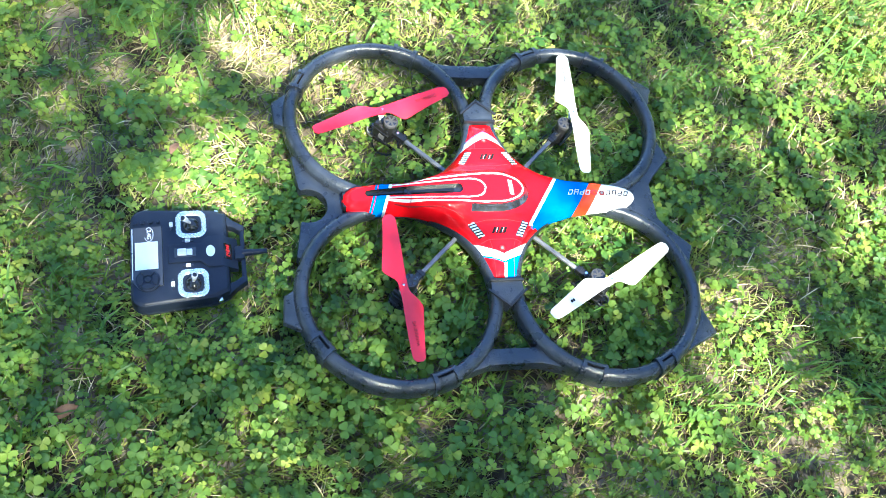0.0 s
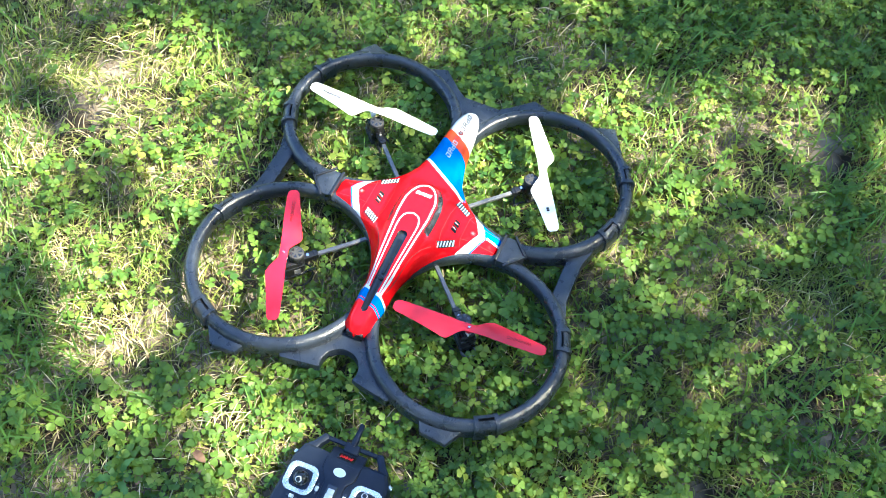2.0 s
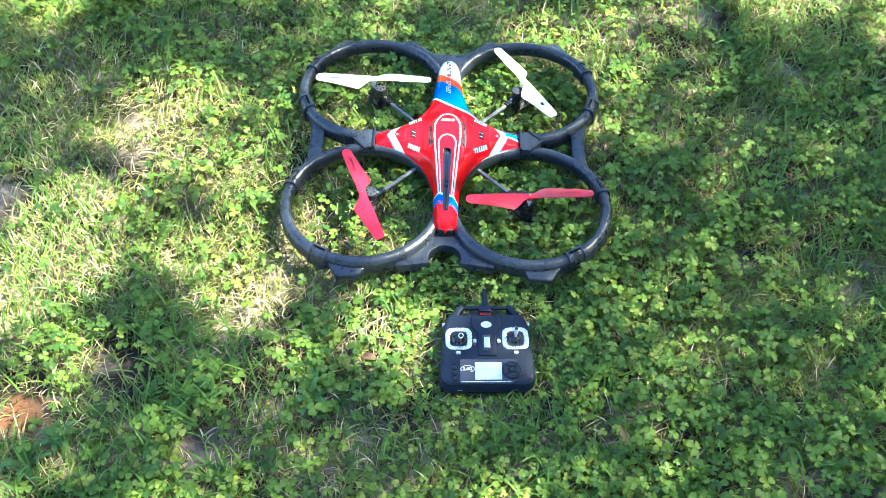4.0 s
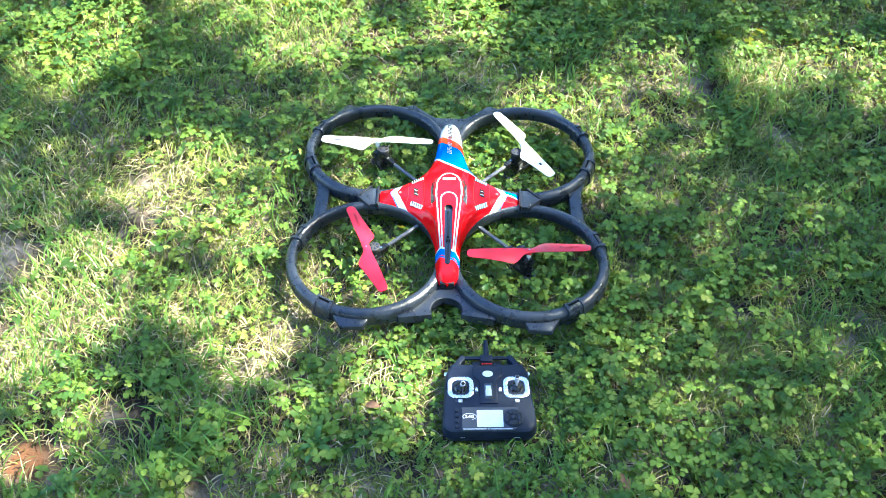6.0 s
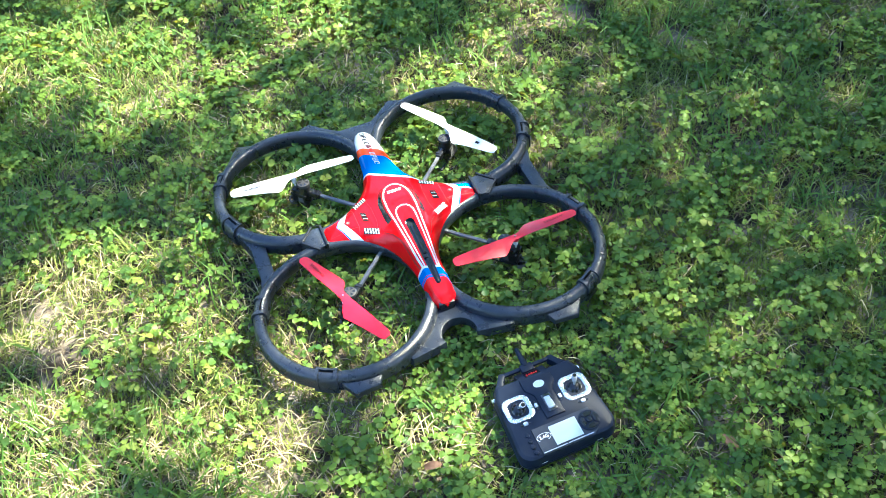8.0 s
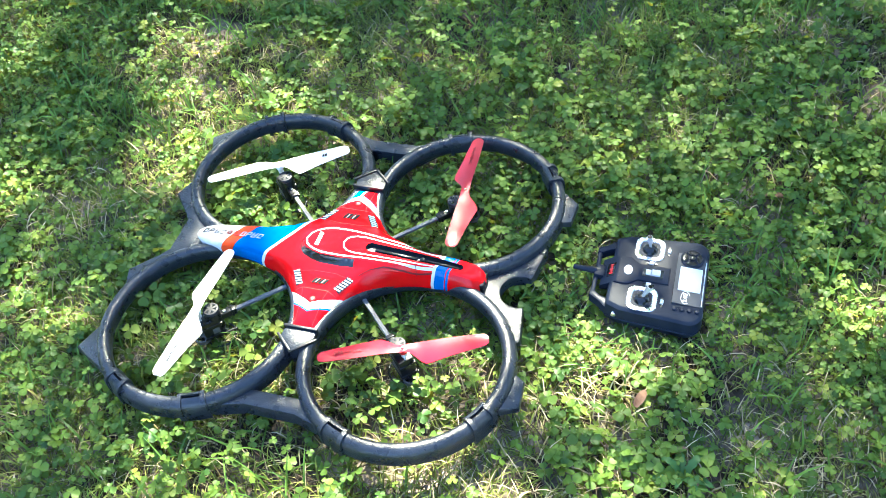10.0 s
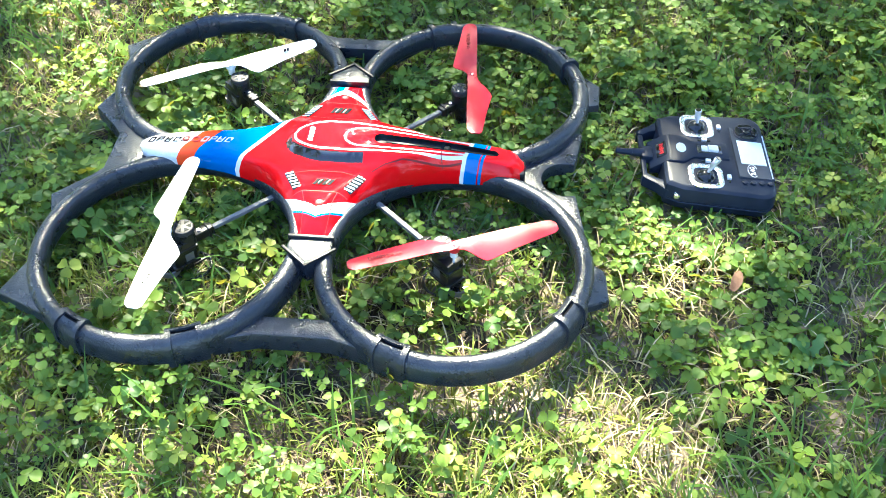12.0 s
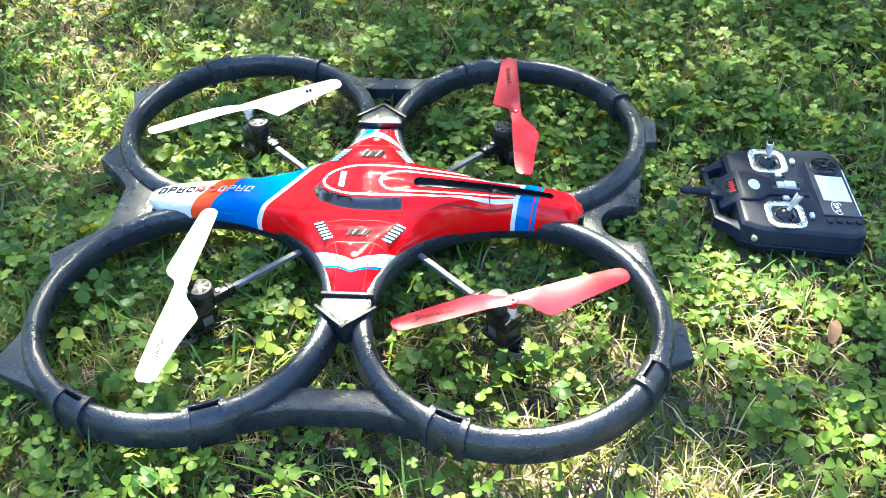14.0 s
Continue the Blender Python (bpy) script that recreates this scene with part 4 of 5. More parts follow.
# vents on the side arms
for sx in (-1, 1):
    for sy in (-1, 1):
        m = shell_pose(0.0360 if sx > 0 else -0.0325, sy * 0.0605, (sx * 0.50, -sy * 0.86), 0.0005)
        bm = bmesh.new()
        box(bm, (0.028, 0.0105, 0.0006), m @ pose(0, 0, -0.0003), 0.0002, 1)
        vent = part("vent", bm, PIT, shell, "slatted black and grey vent")
        for k in range(6):
            bm = bmesh.new()
            box(bm, (0.0024, 0.0095, 0.0005), m @ pose(-0.0116 + 0.0046 * k, 0, 0.0001, 0, 0, -sx * sy * 22), 0.0002, 1)
            part("slat", bm, BADGE, vent)

# screws, slider of the battery slot and lettering bars
for x, y in ((0.002, -0.0925), (0.002, 0.0905), (-0.168, 0.0)):
    bm = bmesh.new()
    rod(bm, 0.0042, 0.0010, shell_pose(x, y, (1, 0), 0.0006), seg=16, bevel=0.0003)
    screw = shade(part("screw", bm, SEAM, shell, "sunken screw in a dark red collar"), 40)
    bm = bmesh.new()
    rod(bm, 0.0022, 0.0008, shell_pose(x, y, (1, 0), 0.0011), seg=12)
    part("screw_head", bm, GREY, screw)
bm = bmesh.new()
box(bm, (0.062, 0.0046, 0.0050), pose(0.094, 0, 0.0842, 0, 4.6, 0), 0.0008)
box(bm, (0.050, 0.0036, 0.0040), pose(0.160, 0, 0.0782, 0, 7, 0), 0.0008)
shade(part("slot_rail", bm, GLOSSCASE, shell, "black rail in the battery slot"), 40)
bm = bmesh.new()
rod(bm, 0.0036, 0.0040, pose(0.132, 0, 0.0826), seg=14, bevel=0.0008)
shade(part("slot_screw", bm, PLASTIC, shell), 40)


def bars(name, parent, m, sizes, mat, gap, height, lean=0.25, label=""):
    """A word that is not lettered, as a row of leaning bars."""
    bm = bmesh.new()
    x = -(sum(sizes) + gap * (len(sizes) - 1)) / 2
    for w in sizes:
        box(bm, (w, height, 0.0005), m @ Matrix.Translation((x + w / 2, 0, 0)) @ Matrix(((1, lean, 0, 0), (0, 1, 0, 0), (0, 0, 1, 0), (0, 0, 0, 1))))
        x += w + gap
    return part(name, bm, mat, parent, label)


bars("mark", shell, shell_pose(-0.021, 0, (0, 1)), (0.0050, 0.0042, 0.0056, 0.0050), WHITE, 0.0014, 0.0058, label="white maker's mark on the canopy")


def arm_mark(sy):
    """A two-piece leaning mark, dark with a pale core."""
    way = (1, 0) if sy < 0 else (-1, 0)
    m = shell_pose(0.002, sy * 0.0625, way, 0.0010)
    bars("mark", shell, m, (0.0042, 0.0030, 0.0046, 0.0036), INK, 0.0016, 0.0100, 0.5, "dark leaning printed bars")
    bars("mark", shell, m @ pose(0.0004, 0.0006, 0.0002), (0.0008, 0.0008), WHITE, 0.0082, 0.0066, 0.5)


arm_mark(-1)
arm_mark(1)
WORD = [(-0.2080 + 0.0098 * k, k) for k in range(5)] + [(-0.1455 + 0.0092 * k, k + 6) for k in range(4)]
for x, k in WORD:
    m = shell_pose(x, -0.0005, (1, 0), 0.0006)
    lean = Matrix(((1, 0.4, 0, 0), (0, 1, 0, 0), (0, 0, 1, 0), (0, 0, 0, 1)))
    bm = bmesh.new()
    tall = 0.0078 + 0.0006 * (k % 3)
    for dx in (-0.0027, 0.0027):
        box(bm, (0.0013, tall * (0.55 if dx > 0 and k % 2 else 1.0), 0.0005), m @ lean @ Matrix.Translation((dx, tall * 0.2 if dx > 0 and k % 2 else 0, 0)))
    for dy in ((-0.5, 0.5), (0.0, 0.5), (-0.5, 0.0))[k % 3]:
        box(bm, (0.0060, 0.0012, 0.0005), m @ lean @ Matrix.Translation((0, dy * tall * 0.92, 0)))
    part("mark", bm, INK if k < 6 else BADGE, shell, "leaning printed bars")
bm = bmesh.new()
revolve(bm, [(0.0028, 0), (0.0028, 0.0006), (0.0050, 0.0006), (0.0050, 0)], steps=20)
bmesh.ops.transform(bm, matrix=shell_pose(-0.1560, -0.0005, (1, 0), 0.0004), verts=bm.verts)
part("mark", bm, REDMARK, shell, "round red mark")

# under the shell: the dark belly that carries the arms
bm = bmesh.new()
box(bm, (0.18, 0.055, 0.040), pose(0.01, 0, 0.045), 0.008, 3)
box(bm, (0.050, 0.026, 0.022), pose(0.196, 0, 0.052), 0.003)
shade(part("belly", bm, PLASTIC, drone, "black plastic belly"), 40)


def blade_points(u):
    """Leading edge, trailing edge, height and twist of a blade at u metres from the hub."""
    lead = np.interp(u, (0, 0.006, 0.014, 0.03, 0.06, 0.100, 0.108, 0.1115), (0.0062, 0.0062, 0.0058, 0.0062, 0.0076, 0.0082, 0.0072, 0.0030))
    trail = np.interp(u, (0, 0.006, 0.0105, 0.020, 0.028, 0.034, 0.060, 0.100, 0.1075, 0.1115), (-0.0062, -0.0066, -0.0085, -0.0175, -0.0230, -0.0228, -0.0175, -0.0108, -0.0095, -0.0060))
    twist = np.interp(u, (0, 0.008, 0.026, 0.06, 0.1115), (0.0, 0.10, 0.30, 0.20, 0.10))
    return lead, trail, twist


def build_propeller(key, tip, back, turn, mat, ink, worded=True):
    """Two blades; turn is 1 where the broad edge lies to the left of the way to the tip, else -1."""
    cx, cy = RINGS[key]
    d = Vector((tip[0] - back[0], tip[1] - back[1], 0)).normalized()
    bm = bmesh.new()
    us = (0, 0.004, 0.008, 0.012, 0.016, 0.020, 0.025, 0.029, 0.034, 0.042, 0.052, 0.064, 0.078, 0.092, 0.101, 0.107, 0.110, 0.1115)
    for way in (1, -1):
        rows = []
        for u in us:
            lead, trail, twist = blade_points(u)
            row = []
            for s in np.linspace(0, 1, 5):
                v = lead + (trail - lead) * s
                z = -math.tan(twist) * (v - 0.001) * -1 + 0.0010 * math.sin(math.pi * s) + 0.02 * max(0, u - 0.03) * 0.35
                row.append((u, -v * turn, z))
            rows.append(row)
        rot = facing((0, 0, 0), d * way)
        tops = [[bm.verts.new(rot @ Vector(p)) for p in row] for row in rows]
        lows = [[bm.verts.new(rot @ (Vector(p) - Vector((0, 0, 0.0016 if 0 < k < 4 else 0.0007)))) for k, p in enumerate(row)] for row in rows]
        for i in range(len(us) - 1):
            for j in range(4):
                bm.faces.new((tops[i][j], tops[i + 1][j], tops[i + 1][j + 1], tops[i][j + 1]))
                bm.faces.new((lows[i][j], lows[i][j + 1], lows[i + 1][j + 1], lows[i + 1][j]))
            bm.faces.new((tops[i][0], lows[i][0], lows[i + 1][0], tops[i + 1][0]))
            bm.faces.new((tops[i][4], tops[i + 1][4], lows[i + 1][4], lows[i][4]))
        bm.faces.new([tops[-1][j] for j in range(5)] + [lows[-1][j] for j in range(4, -1, -1)])
    rod(bm, 0.0062, 0.0075, pose(0, 0, -0.0030), seg=20, bevel=0.0006)
    prop = shade(part("propeller", bm, mat, drone, ("red" if mat is REDBLADE else "white") + " plastic two-bladed propeller"), 40)
    prop.location = (cx, cy, 0.0785)
    bm = bmesh.new()
    rod(bm, 0.0016, 0.0020, pose(0, 0, 0.0016), seg=10)
    part("axle", bm, STEEL, prop)
    reading = -d if turn > 0 else d
    lead, trail, twist = blade_points(0.072)
    mid = (lead + trail) / 2
    left = Vector((-d.y, d.x, 0))
    spot = d * 0.072 + left * (-mid * turn) + Vector((0, 0, math.tan(twist) * mid + 0.0021 + 0.02 * 0.042 * 0.35))
    slope = Vector((0, 0, 1)) - left * (math.tan(twist) * -turn) * 1.0
    if worded:
        lettering("lettering", "WARNING", 0.0074, facing(spot, reading, slope), ink, prop, "small printed warning")
    else:
        bars("mark", prop, facing(spot, reading, slope), (0.0028, 0.0028), ink, 0.001, 0.0042)
    return prop


build_propeller("nose_near", (-0.1508, -0.2618), (-0.1459, -0.0412), 1, WHITEBLADE, INK)
build_propeller("tail_far", (0.1439, 0.2510), (0.1611, 0.0399), 1, REDBLADE, REDINK)
build_propeller("tail_near", (0.0461, -0.1871), (0.2533, -0.1099), -1, REDBLADE, REDINK)
build_propeller("nose_far", (-0.0487, 0.1949), (-0.2411, 0.0891), -1, WHITEBLADE, INK, False)


def build_motor(key):
    cx, cy = RINGS[key]
    inward = Vector((-cx, -cy, 0)).normalized()
    hub = Vector((cx, cy, 0))
    axis = hub + inward * 0.0185
    bm = bmesh.new()
    rod(bm, 0.0108, 0.036, pose(axis.x, axis.y, 0.044), seg=24, bevel=0.0015)
    box(bm, (0.027, 0.022, 0.034), facing(axis.lerp(hub, 0.45) + Vector((0, 0, 0.037)), inward), 0.002)
    box(bm, (0.031, 0.0245, 0.004), facing(axis.lerp(hub, 0.45) + Vector((0, 0, 0.0440)), inward), 0.0008)
    box(bm, (0.031, 0.0245, 0.004), facing(axis.lerp(hub, 0.45) + Vector((0, 0, 0.0240)), inward), 0.0008)
    motor = shade(part("motor", bm, PLASTIC, drone, "black motor housing"), 40)
    bm = bmesh.new()
    rod(bm, 0.0114, 0.007, pose(axis.x, axis.y, 0.0650), seg=24, bevel=0.002)
    shade(part("motor_cap", bm, GREYCAP, motor, "vented dark cap"), 40)
    # dark wedges on the closed cap paint the shade in its vent holes
    for k in range(6):
        bm = bmesh.new()
        prism(bm, [(0.0030, 0.0), (0.0086, -0.0028), (0.0086, 0.0028)], 0.0672, 0.0687, 0, pose(axis.x, axis.y, 0, 0, 0, 60 * k + 15))
        part("cap_hole_shade", bm, PIT, motor)
    bm = bmesh.new()
    for s in (-1, 1):
        box(bm, (0.0100, 0.0006, 0.0100), facing(axis.lerp(hub, 0.45) + Vector((0, 0, 0.0340)), inward) @ pose(0.004, s * 0.0112, 0))
    part("sticker", bm, GREY, motor, "grey sticker")
    bm = bmesh.new()
    rod(bm, 0.0014, 0.062, pose(hub.x, hub.y, 0.0455), seg=14)
    rod(bm, 0.0042, 0.011, pose(hub.x, hub.y, 0.0685), seg=16)
    shade(part("shaft", bm, PALE, motor, "pale plastic shaft collar"), 40)
    # spoked gear under the hub
    bm = bmesh.new()
    for k in range(5):
        a = 72 * k
        box(bm, (0.0076, 0.0026, 0.003), pose(0.0056 * math.cos(radians(a)), 0.0056 * math.sin(radians(a)), 0.0190, 0, 0, a))
    rod(bm, 0.0035, 0.008, pose(0, 0, 0.0195), seg=12)
    gear = shade(part("gear", bm, PLASTIC, motor, "spoked black gear"), 40)
    gear.location = hub - inward * 0.007
    bm = bmesh.new()
    revolve(bm, [(0.0090, 0.016), (0.0090, 0.0222), (0.0110, 0.0222), (0.0110, 0.016)], steps=36)
    rim = shade(part("gear_rim", bm, GREY, motor, "pale gear rim"), 40)
    rim.location = hub - inward * 0.007
    # skid foot below
    bm = bmesh.new()
    box(bm, (0.052, 0.0035, 0.004), facing(axis + Vector((0, 0, 0.0085)), inward), 0.001)
    box(bm, (0.0050, 0.0050, 0.016), pose(axis.x, axis.y, 0.0160), 0.001)
    shade(part("skid", bm, PLASTIC, motor), 40)
    bm = bmesh.new()
    tube = [(0.0205 + 0.0016 * math.cos(a), 0.0075 + 0.0016 * math.sin(a)) for a in np.linspace(0, 6.283, 8, endpoint=False)]
    revolve(bm, tube, steps=36)
    loop = shade(part("skid_loop", bm, PLASTIC, motor, "thin black landing loop"), 60)
    loop.location = (axis.x, axis.y, 0.0)
    # bracket, screw and arm
    joint = axis + inward * 0.020 + Vector((0, 0, 0.047))
    bm = bmesh.new()
    box(bm, (0.024, 0.0105, 0.0105), facing(joint, inward), 0.0014)
    box(bm, (0.0028, 0.0125, 0.0125), facing(joint + inward * 0.006, inward), 0.0006)
    bracket = shade(part("bracket", bm, PLASTIC, motor), 40)
    bm = bmesh.new()
    rod(bm, 0.0024, 0.0016, Matrix.Translation(joint - inward * 0.004 + Vector((0, 0, 0.0058))), seg=12)
    part("screw", bm, STEEL, motor)
    bm = bmesh.new()
    start, end = joint + inward * 0.010, Vector((cx * 0.24, cy * 0.24, 0.046))
    m = between(start, end)
    box(bm, (0.0060, 0.0044, (end - start).length), m, 0.0006, 1)
    shade(part("arm", bm, GREY, drone, "thin grey square arm"), 40)


for key in RINGS:
    build_motor(key)

# ---- the remote control ----
remote = tagged(new("remote_control"), "black handheld remote control with chromed sticks lying in the clover", "remote control")
TILT = pose(0.4405, 0.0705, 0.0, 0, 3.0, 1.8)


def rounded(w, d, r, n=6, cx=0.0, cy=0.0):
    pts = []
    for k, (sx, sy) in enumerate(((1, 1), (-1, 1), (-1, -1), (1, -1))):
        for i in range(n + 1):
            a = radians(90 * k + 90 * i / n)
            pts.append((cx + sx * (w / 2 - r) + r * math.cos(a), cy + sy * (d / 2 - r) + r * math.sin(a)))
    return pts


def tower(bm, outlines, m):
    """A closed body through stacked outlines of (points, height)."""
    rings = [[bm.verts.new(m @ Vector((x, y, z))) for x, y in pts] for pts, z in outlines]
    k = len(rings[0])
    for one, two in zip(rings, rings[1:]):
        for i in range(k):
            bm.faces.new((one[i], one[(i + 1) % k], two[(i + 1) % k], two[i]))
    bm.faces.new(rings[0][::-1])
    bm.faces.new(rings[-1])


def piece(name, mat, parent, make, label="", angle=40):
    bm = bmesh.new()
    make(bm)
    return shade(part(name, bm, mat, parent, label), angle)


def case_outline(w, d, r, chamfer):
    """The plan of the case: square towards its user, with the two antenna-side corners cut."""
    pts = []
    for px, py in rounded(w, d, r):
        lim = d / 2 - max(0.0, (-px - (w / 2 - chamfer))) * 0.42
        pts.append((px, max(-lim, min(lim, py))))
    return pts


def build_case(bm):
    tower(bm, [(case_outline(0.114, 0.131, 0.014, 0.03), 0.004), (case_outline(0.126, 0.1455, 0.018, 0.032), 0.010), (case_outline(0.131, 0.1510, 0.019, 0.034), 0.0195), (case_outline(0.1295, 0.1495, 0.0185, 0.034), 0.0205), (case_outline(0.1295, 0.1495, 0.0185, 0.034), 0.0215), (case_outline(0.131, 0.1510, 0.019, 0.034), 0.0228),
               (case_outline(0.1295, 0.1495, 0.019, 0.034), 0.032), (case_outline(0.1275, 0.1470, 0.0185, 0.034), 0.0385), (case_outline(0.1225, 0.1420, 0.018, 0.034), 0.0412), (case_outline(0.119, 0.1385, 0.017, 0.034), 0.0420)], TILT @ pose(0.003, 0, 0))


body = piece("case", CASE, remote, build_case, "matt black plastic case", 26)
TOP = 0.0420


def on_case(x, y, z=0.0, rx=0, ry=0, rz=0):
    return TILT @ pose(x, y, TOP + z, rx, ry, rz)


# raised middle spine towards the antenna
def build_console(bm):
    prism(bm, [(-0.052, -0.024), (-0.036, -0.024), (-0.024, -0.0145), (0.0175, -0.0145), (0.0175, 0.0145), (-0.024, 0.0145), (-0.036, 0.024), (-0.052, 0.024)], -0.012, 0.0030, 0.0020, on_case(0, 0))
    m = on_case(0, 0) @ Matrix(((1, 0, 0, 0), (0, 0, -1, 0), (0, 1, 0, 0), (0, 0, 0, 1)))
    prism(bm, [(-0.0505, -0.020), (-0.0505, 0.0029), (-0.054, 0.0026), (-0.068, -0.0080), (-0.074, -0.0130), (-0.074, -0.020)], -0.0235, 0.0235, 0.0012, m)


piece("console", CASE, body, build_console, "raised black middle panel")
piece("badge", BADGE, body, lambda bm: tower(bm, [([(0.0062 * math.cos(a), 0.0088 * math.sin(a)) for a in np.linspace(0, 6.283, 28, endpoint=False)], 0.0), ([(0.0058 * math.cos(a), 0.0084 * math.sin(a)) for a in np.linspace(0, 6.283, 28, endpoint=False)], 0.0008)], on_case(-0.0385, 0, 0.0026)), "pale oval badge")


def red_sign(bm):
    m = on_case(-0.0612, 0, -0.0012, ry=-37)
    for w, y in ((0.0058, -0.0078), (0.0044, -0.0042), (0.0062, -0.0004), (0.0040, 0.0034), (0.0052, 0.0072)):
        box(bm, (w, 0.0022, 0.0006), m @ pose(0, y, 0, 0, 0, -8))
    box(bm, (0.0011, 0.0165, 0.0005), m @ pose(0.0008, 0, 0))


sign = piece("sign_plate", GLOSSCASE, body, lambda bm: box(bm, (0.0125, 0.0235, 0.0014), on_case(-0.0612, 0, -0.0026, ry=-37), 0.0005), "glossy black plate")
piece("mark", REDMARK, sign, red_sign, "red maker's mark")


# handle loop and antenna
def handle(bm):
    m = TILT
    for s in (-1, 1):
        plan = [(-0.044, 0.044), (-0.058, 0.0455), (-0.070, 0.0410), (-0.0785, 0.0345), (-0.0850, 0.0360), (-0.0850, 0.0430), (-0.0700, 0.0530), (-0.0600, 0.0630), (-0.044, 0.0640)]
        prism(bm, [(x, y * s) for x, y in (plan if s < 0 else plan[::-1])], 0.0190, 0.0325, 0.0028, m)
    box(bm, (0.006, 0.0052, 0.080), m @ between((-0.0812, 0.040, 0.028), (-0.0812, -0.040, 0.028)), 0.0014)


piece("handle", CASE, remote, handle, "thin black carrying loop")


def aerial(bm):
    box(bm, (0.0135, 0.020, 0.011), TILT @ pose(-0.0770, 0, 0.0300), 0.0016)
    rod(bm, 0.0052, 0.014, TILT @ between((-0.081, 0, 0.0320), (-0.094, 0, 0.0325)), r2=0.0045, seg=16)
    rod(bm, 0.0044, 0.026, TILT @ between((-0.089, 0, 0.0324), (-0.1130, 0, 0.0330)), r2=0.0034, seg=16, bevel=0.0010)


piece("antenna", CASE, remote, aerial, "stubby black antenna")


# control sticks
def build_stick(y, tip):
    def plate(bm):
        m = on_case(-0.0140, y, 0.0)
        frame_out, frame_in = rounded(0.0385, 0.0400, 0.0110), [(0.0130 * math.cos(a), 0.0135 * math.sin(a)) for a in np.linspace(math.pi / 8, math.pi / 8 + 2 * math.pi, 28, endpoint=False)]
        levels = [(rounded(0.0405, 0.0420, 0.0118), -0.002), (rounded(0.0405, 0.0420, 0.0118), 0.0008), (frame_out, 0.0013)]
        rings = [[bm.verts.new(m @ Vector((px, py, z))) for px, py in pts] for pts, z in levels]
        # walk round to an inner opening of as many points
        inner = []
        for z, grow in ((0.0011, 1.10), (0.0002, 1.0), (-0.003, 0.98)):
            row = []
            for px, py in frame_out:
                a = math.atan2(py, px)
                rr = 0.0144 * grow / max(abs(math.cos(a)), abs(math.sin(a))) ** 0.45
                row.append(bm.verts.new(m @ Vector((rr * math.cos(a), rr * math.sin(a), z))))
            inner.append(row)
        rings += inner
        k = len(frame_out)
        for one, two in zip(rings, rings[1:]):
            for i in range(k):
                bm.faces.new((one[i], one[(i + 1) % k], two[(i + 1) % k], two[i]))
        for sx in (-1, 1):
            for sy in (-1, 1):
                rod(bm, 0.0009, 0.0010, m @ pose(sx * 0.0150, sy * 0.0156, 0.0014), seg=8)

    p = piece("stick_plate", CHROME, body, plate, "square chromed stick surround")

    def bowl(bm):
        made = bmesh.ops.create_uvsphere(bm, u_segments=20, v_segments=10, radius=0.0133, matrix=on_case(-0.0140, y, -0.0065))["verts"]

    piece("gimbal", GLOSSCASE, p, bowl, "dark round gimbal")
    foot = on_case(-0.0140, y, 0.003).translation

    def stick(bm):
        t = Vector(tip)
        rod(bm, 0.0022, (t - foot).length * 0.55, between(foot, foot.lerp(t, 0.55)), seg=14)
        rod(bm, 0.0036, (t - foot).length * 0.55, between(foot.lerp(t, 0.45), t), r2=0.0042, seg=16, bevel=0.0005)

    piece("stick", CLEAR, p, stick, "clear plastic stick")
    piece("stick_end", GLOSSCASE, p, lambda bm: rod(bm, 0.0030, 0.0012, between(Vector(tip) - (Vector(tip) - foot) * 0.01, Vector(tip) + (Vector(tip) - foot).normalized() * 0.0006), seg=14))


build_stick(-0.0445, (0.4400, 0.0290, 0.0665))
build_stick(0.0455, (0.4255, 0.1160, 0.0675))

# trims, power switch
for x, y, turn in ((0.0125, -0.0455, 90), (0.0125, 0.0455, 90), (-0.0085, -0.0190, 0), (-0.0085, 0.0190, 0)):
    piece("trim_slot", PIT, body, lambda bm: box(bm, (0.0150, 0.0022, 0.0010), on_case(x, y, 0.0004, rz=turn)))
    piece("trim_button", PALE, body, lambda bm: box(bm, (0.0066, 0.0048, 0.0036), on_case(x, y, 0.0016, rz=turn), 0.0008), "small pale trim button")
switch = piece("power_switch", PIT, body, lambda bm: box(bm, (0.0290, 0.0140, 0.0012), on_case(-0.0050, 0, 0.0028), 0.0004), "black recessed switch plate")
piece("slider", PALE, switch, lambda bm: (box(bm, (0.0120, 0.0100, 0.0046), on_case(-0.0008, 0, 0.0042), 0.0010), box(bm, (0.0075, 0.0090, 0.0030), on_case(-0.0108, 0, 0.0038), 0.0008)), "pale power slider")

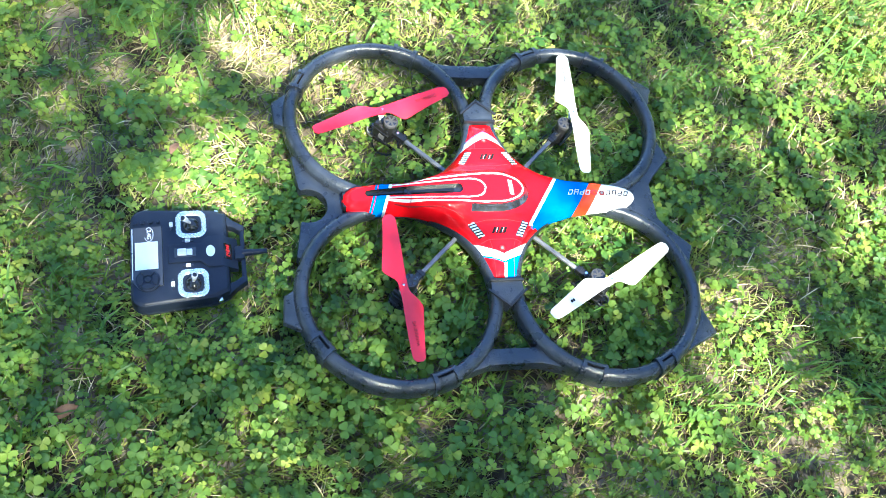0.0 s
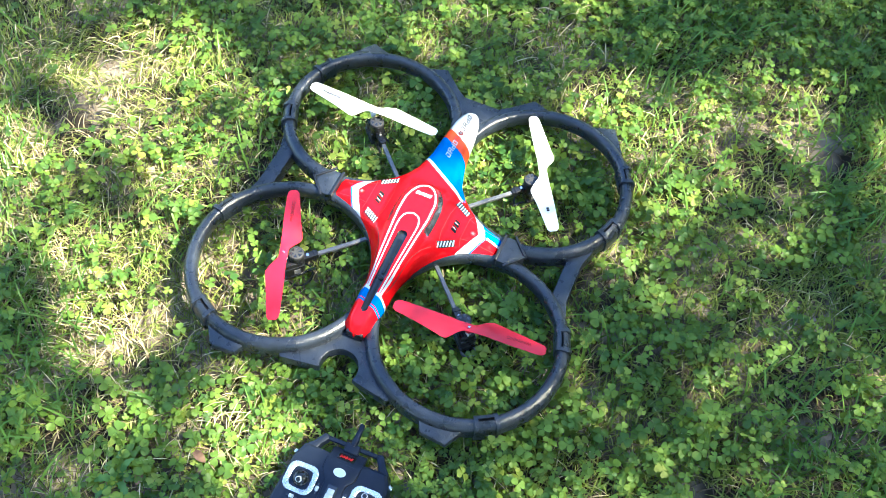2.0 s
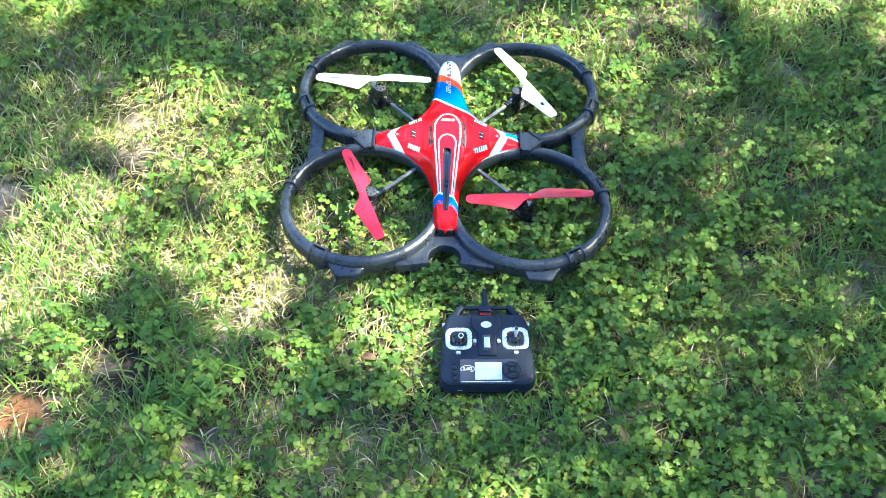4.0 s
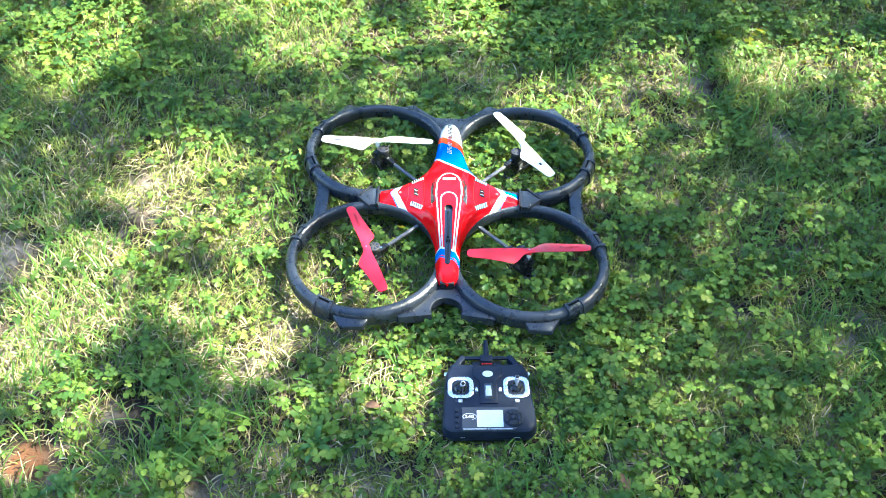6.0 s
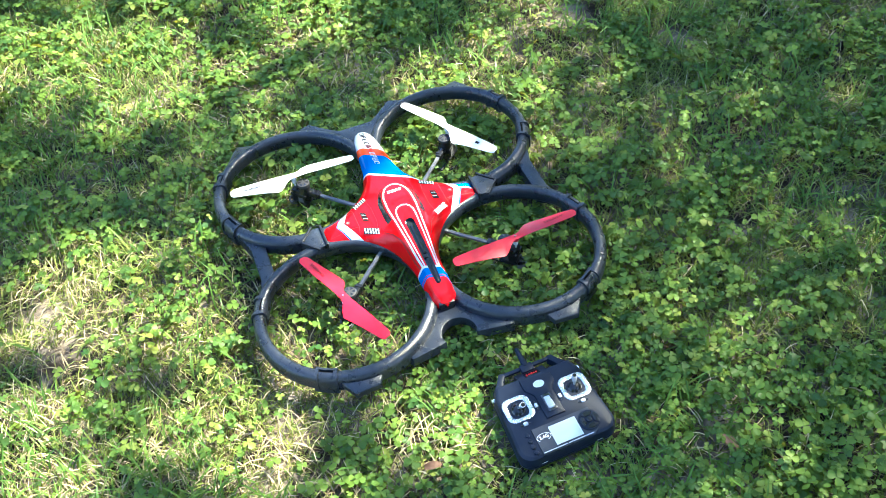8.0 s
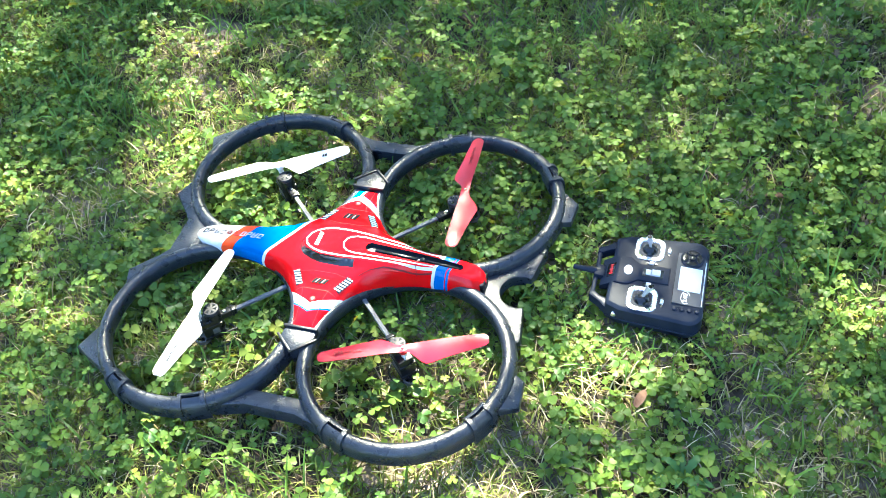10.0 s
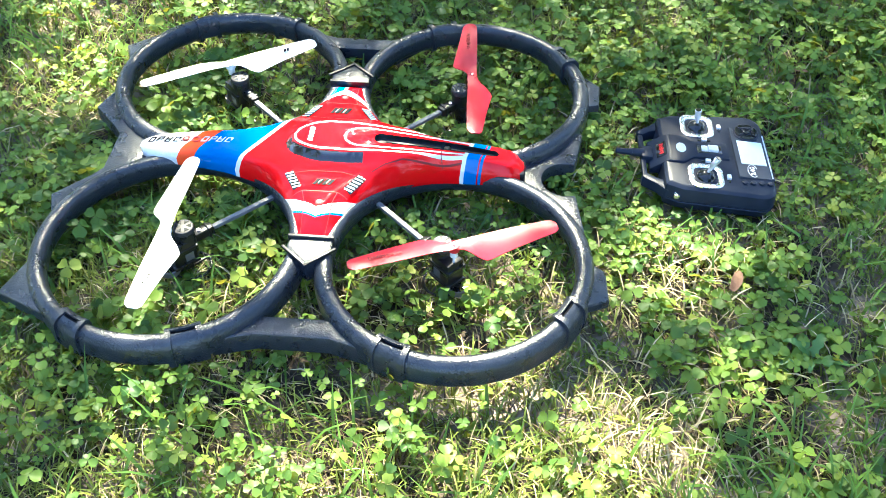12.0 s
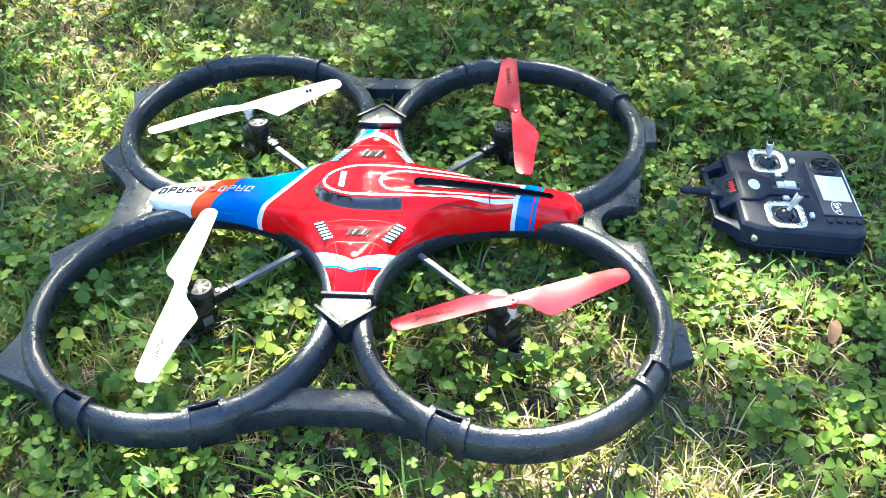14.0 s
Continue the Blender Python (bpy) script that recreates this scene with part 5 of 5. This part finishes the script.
# display panel
PX = 0.0450
panel = piece("display_panel", PANEL, body, lambda bm: tower(bm, [([(-0.0205, -0.044), (0.0215, -0.044), (0.0215, 0.037), (0.014, 0.046), (-0.0205, 0.046)], -0.001), ([(-0.0200, -0.0435), (0.0210, -0.0435), (0.0210, 0.0365), (0.0136, 0.0455), (-0.0200, 0.0455)], 0.0016)], on_case(PX, 0, 0, ry=2.5)), "glossy dark grey display panel")
piece("screen", LCD, panel, lambda bm: box(bm, (0.0300, 0.0415, 0.0008), on_case(PX + 0.0005, 0.0005, 0.0019, ry=2.5)), "pale grey blank display")
piece("line", PALE, panel, lambda bm: (box(bm, (0.0013, 0.0360, 0.0006), on_case(PX + 0.0190, -0.0240, 0.0011, ry=2.5)), box(bm, (0.0013, 0.0300, 0.0006), on_case(PX + 0.0190, 0.0200, 0.0011, ry=2.5)), box(bm, (0.0011, 0.0045, 0.0006), on_case(PX + 0.0190, -0.0020, 0.0011, ry=2.5)), box(bm, (0.0011, 0.0045, 0.0006), on_case(PX + 0.0190, 0.0032, 0.0011, ry=2.5))), "white line")
lettering("lettering", "2.4G", 0.0074, on_case(PX - 0.003, -0.0318, 0.0021, rz=90), WHITE, panel, "white radio band print", 0.0003)


def swoosh(bm):
    m = on_case(PX - 0.003, -0.0318, 0.0021, ry=2.5)
    outer = [(0.0062 * math.cos(a), 0.0112 * math.sin(a)) for a in np.linspace(0.4, 5.4, 30)]
    inner_ = [(0.0053 * math.cos(a), 0.0101 * math.sin(a)) for a in np.linspace(0.4, 5.4, 30)]
    lo = [bm.verts.new(m @ Vector((x, y, 0))) for x, y in outer]
    li = [bm.verts.new(m @ Vector((x, y, 0))) for x, y in inner_]
    for i in range(29):
        bm.faces.new((lo[i], lo[i + 1], li[i + 1], li[i]))


piece("ring_mark", WHITE, panel, swoosh)


def pad(bm):
    m = on_case(PX - 0.0005, 0.0375, 0.0)
    pts = lambda r: [(r * math.cos(a), r * math.sin(a)) for a in np.linspace(0, 6.283, 32, endpoint=False)]
    tower(bm, [(pts(0.0160), 0.0), (pts(0.0160), 0.0028), (pts(0.0150), 0.0034)], m)


dial = piece("round_pad", CASE, body, pad, "round black four-way pad")
for k in range(4):
    piece("pad_key", GLOSSCASE, dial, lambda bm: prism(bm, arc((0, 0), 0.0138, 50, 130, 8) + arc((0, 0), 0.0062, 125, 55, 5), 0.0030, 0.0046, 0.0005, on_case(PX - 0.0005, 0.0375, 0, rz=90 * k)))
piece("pad_centre", GLOSSCASE, dial, lambda bm: rod(bm, 0.0042, 0.0022, on_case(PX - 0.0005, 0.0375, 0.0042), seg=18, bevel=0.0005))
for k in range(4):
    piece("menu_button", CASE, body, lambda bm: rod(bm, 0.0034, 0.0030, on_case(PX - 0.0150 + 0.0098 * k, -0.0520, 0.0010), seg=16, bevel=0.0008), "small round black button")
for s in (-1, 1):
    piece("shoulder_knob", CHROME, body, lambda bm: rod(bm, 0.0036, 0.0075, TILT @ pose(-0.0480, s * 0.0668, 0.0290, 90, 0, 0), seg=16, bevel=0.0008), "round chromed shoulder knob")
for y in (-0.043, 0.043):
    piece("front_slot", PALE, body, lambda bm: box(bm, (0.0012, 0.0085, 0.0014), TILT @ pose(0.0680, y, 0.0240), 0.0003))
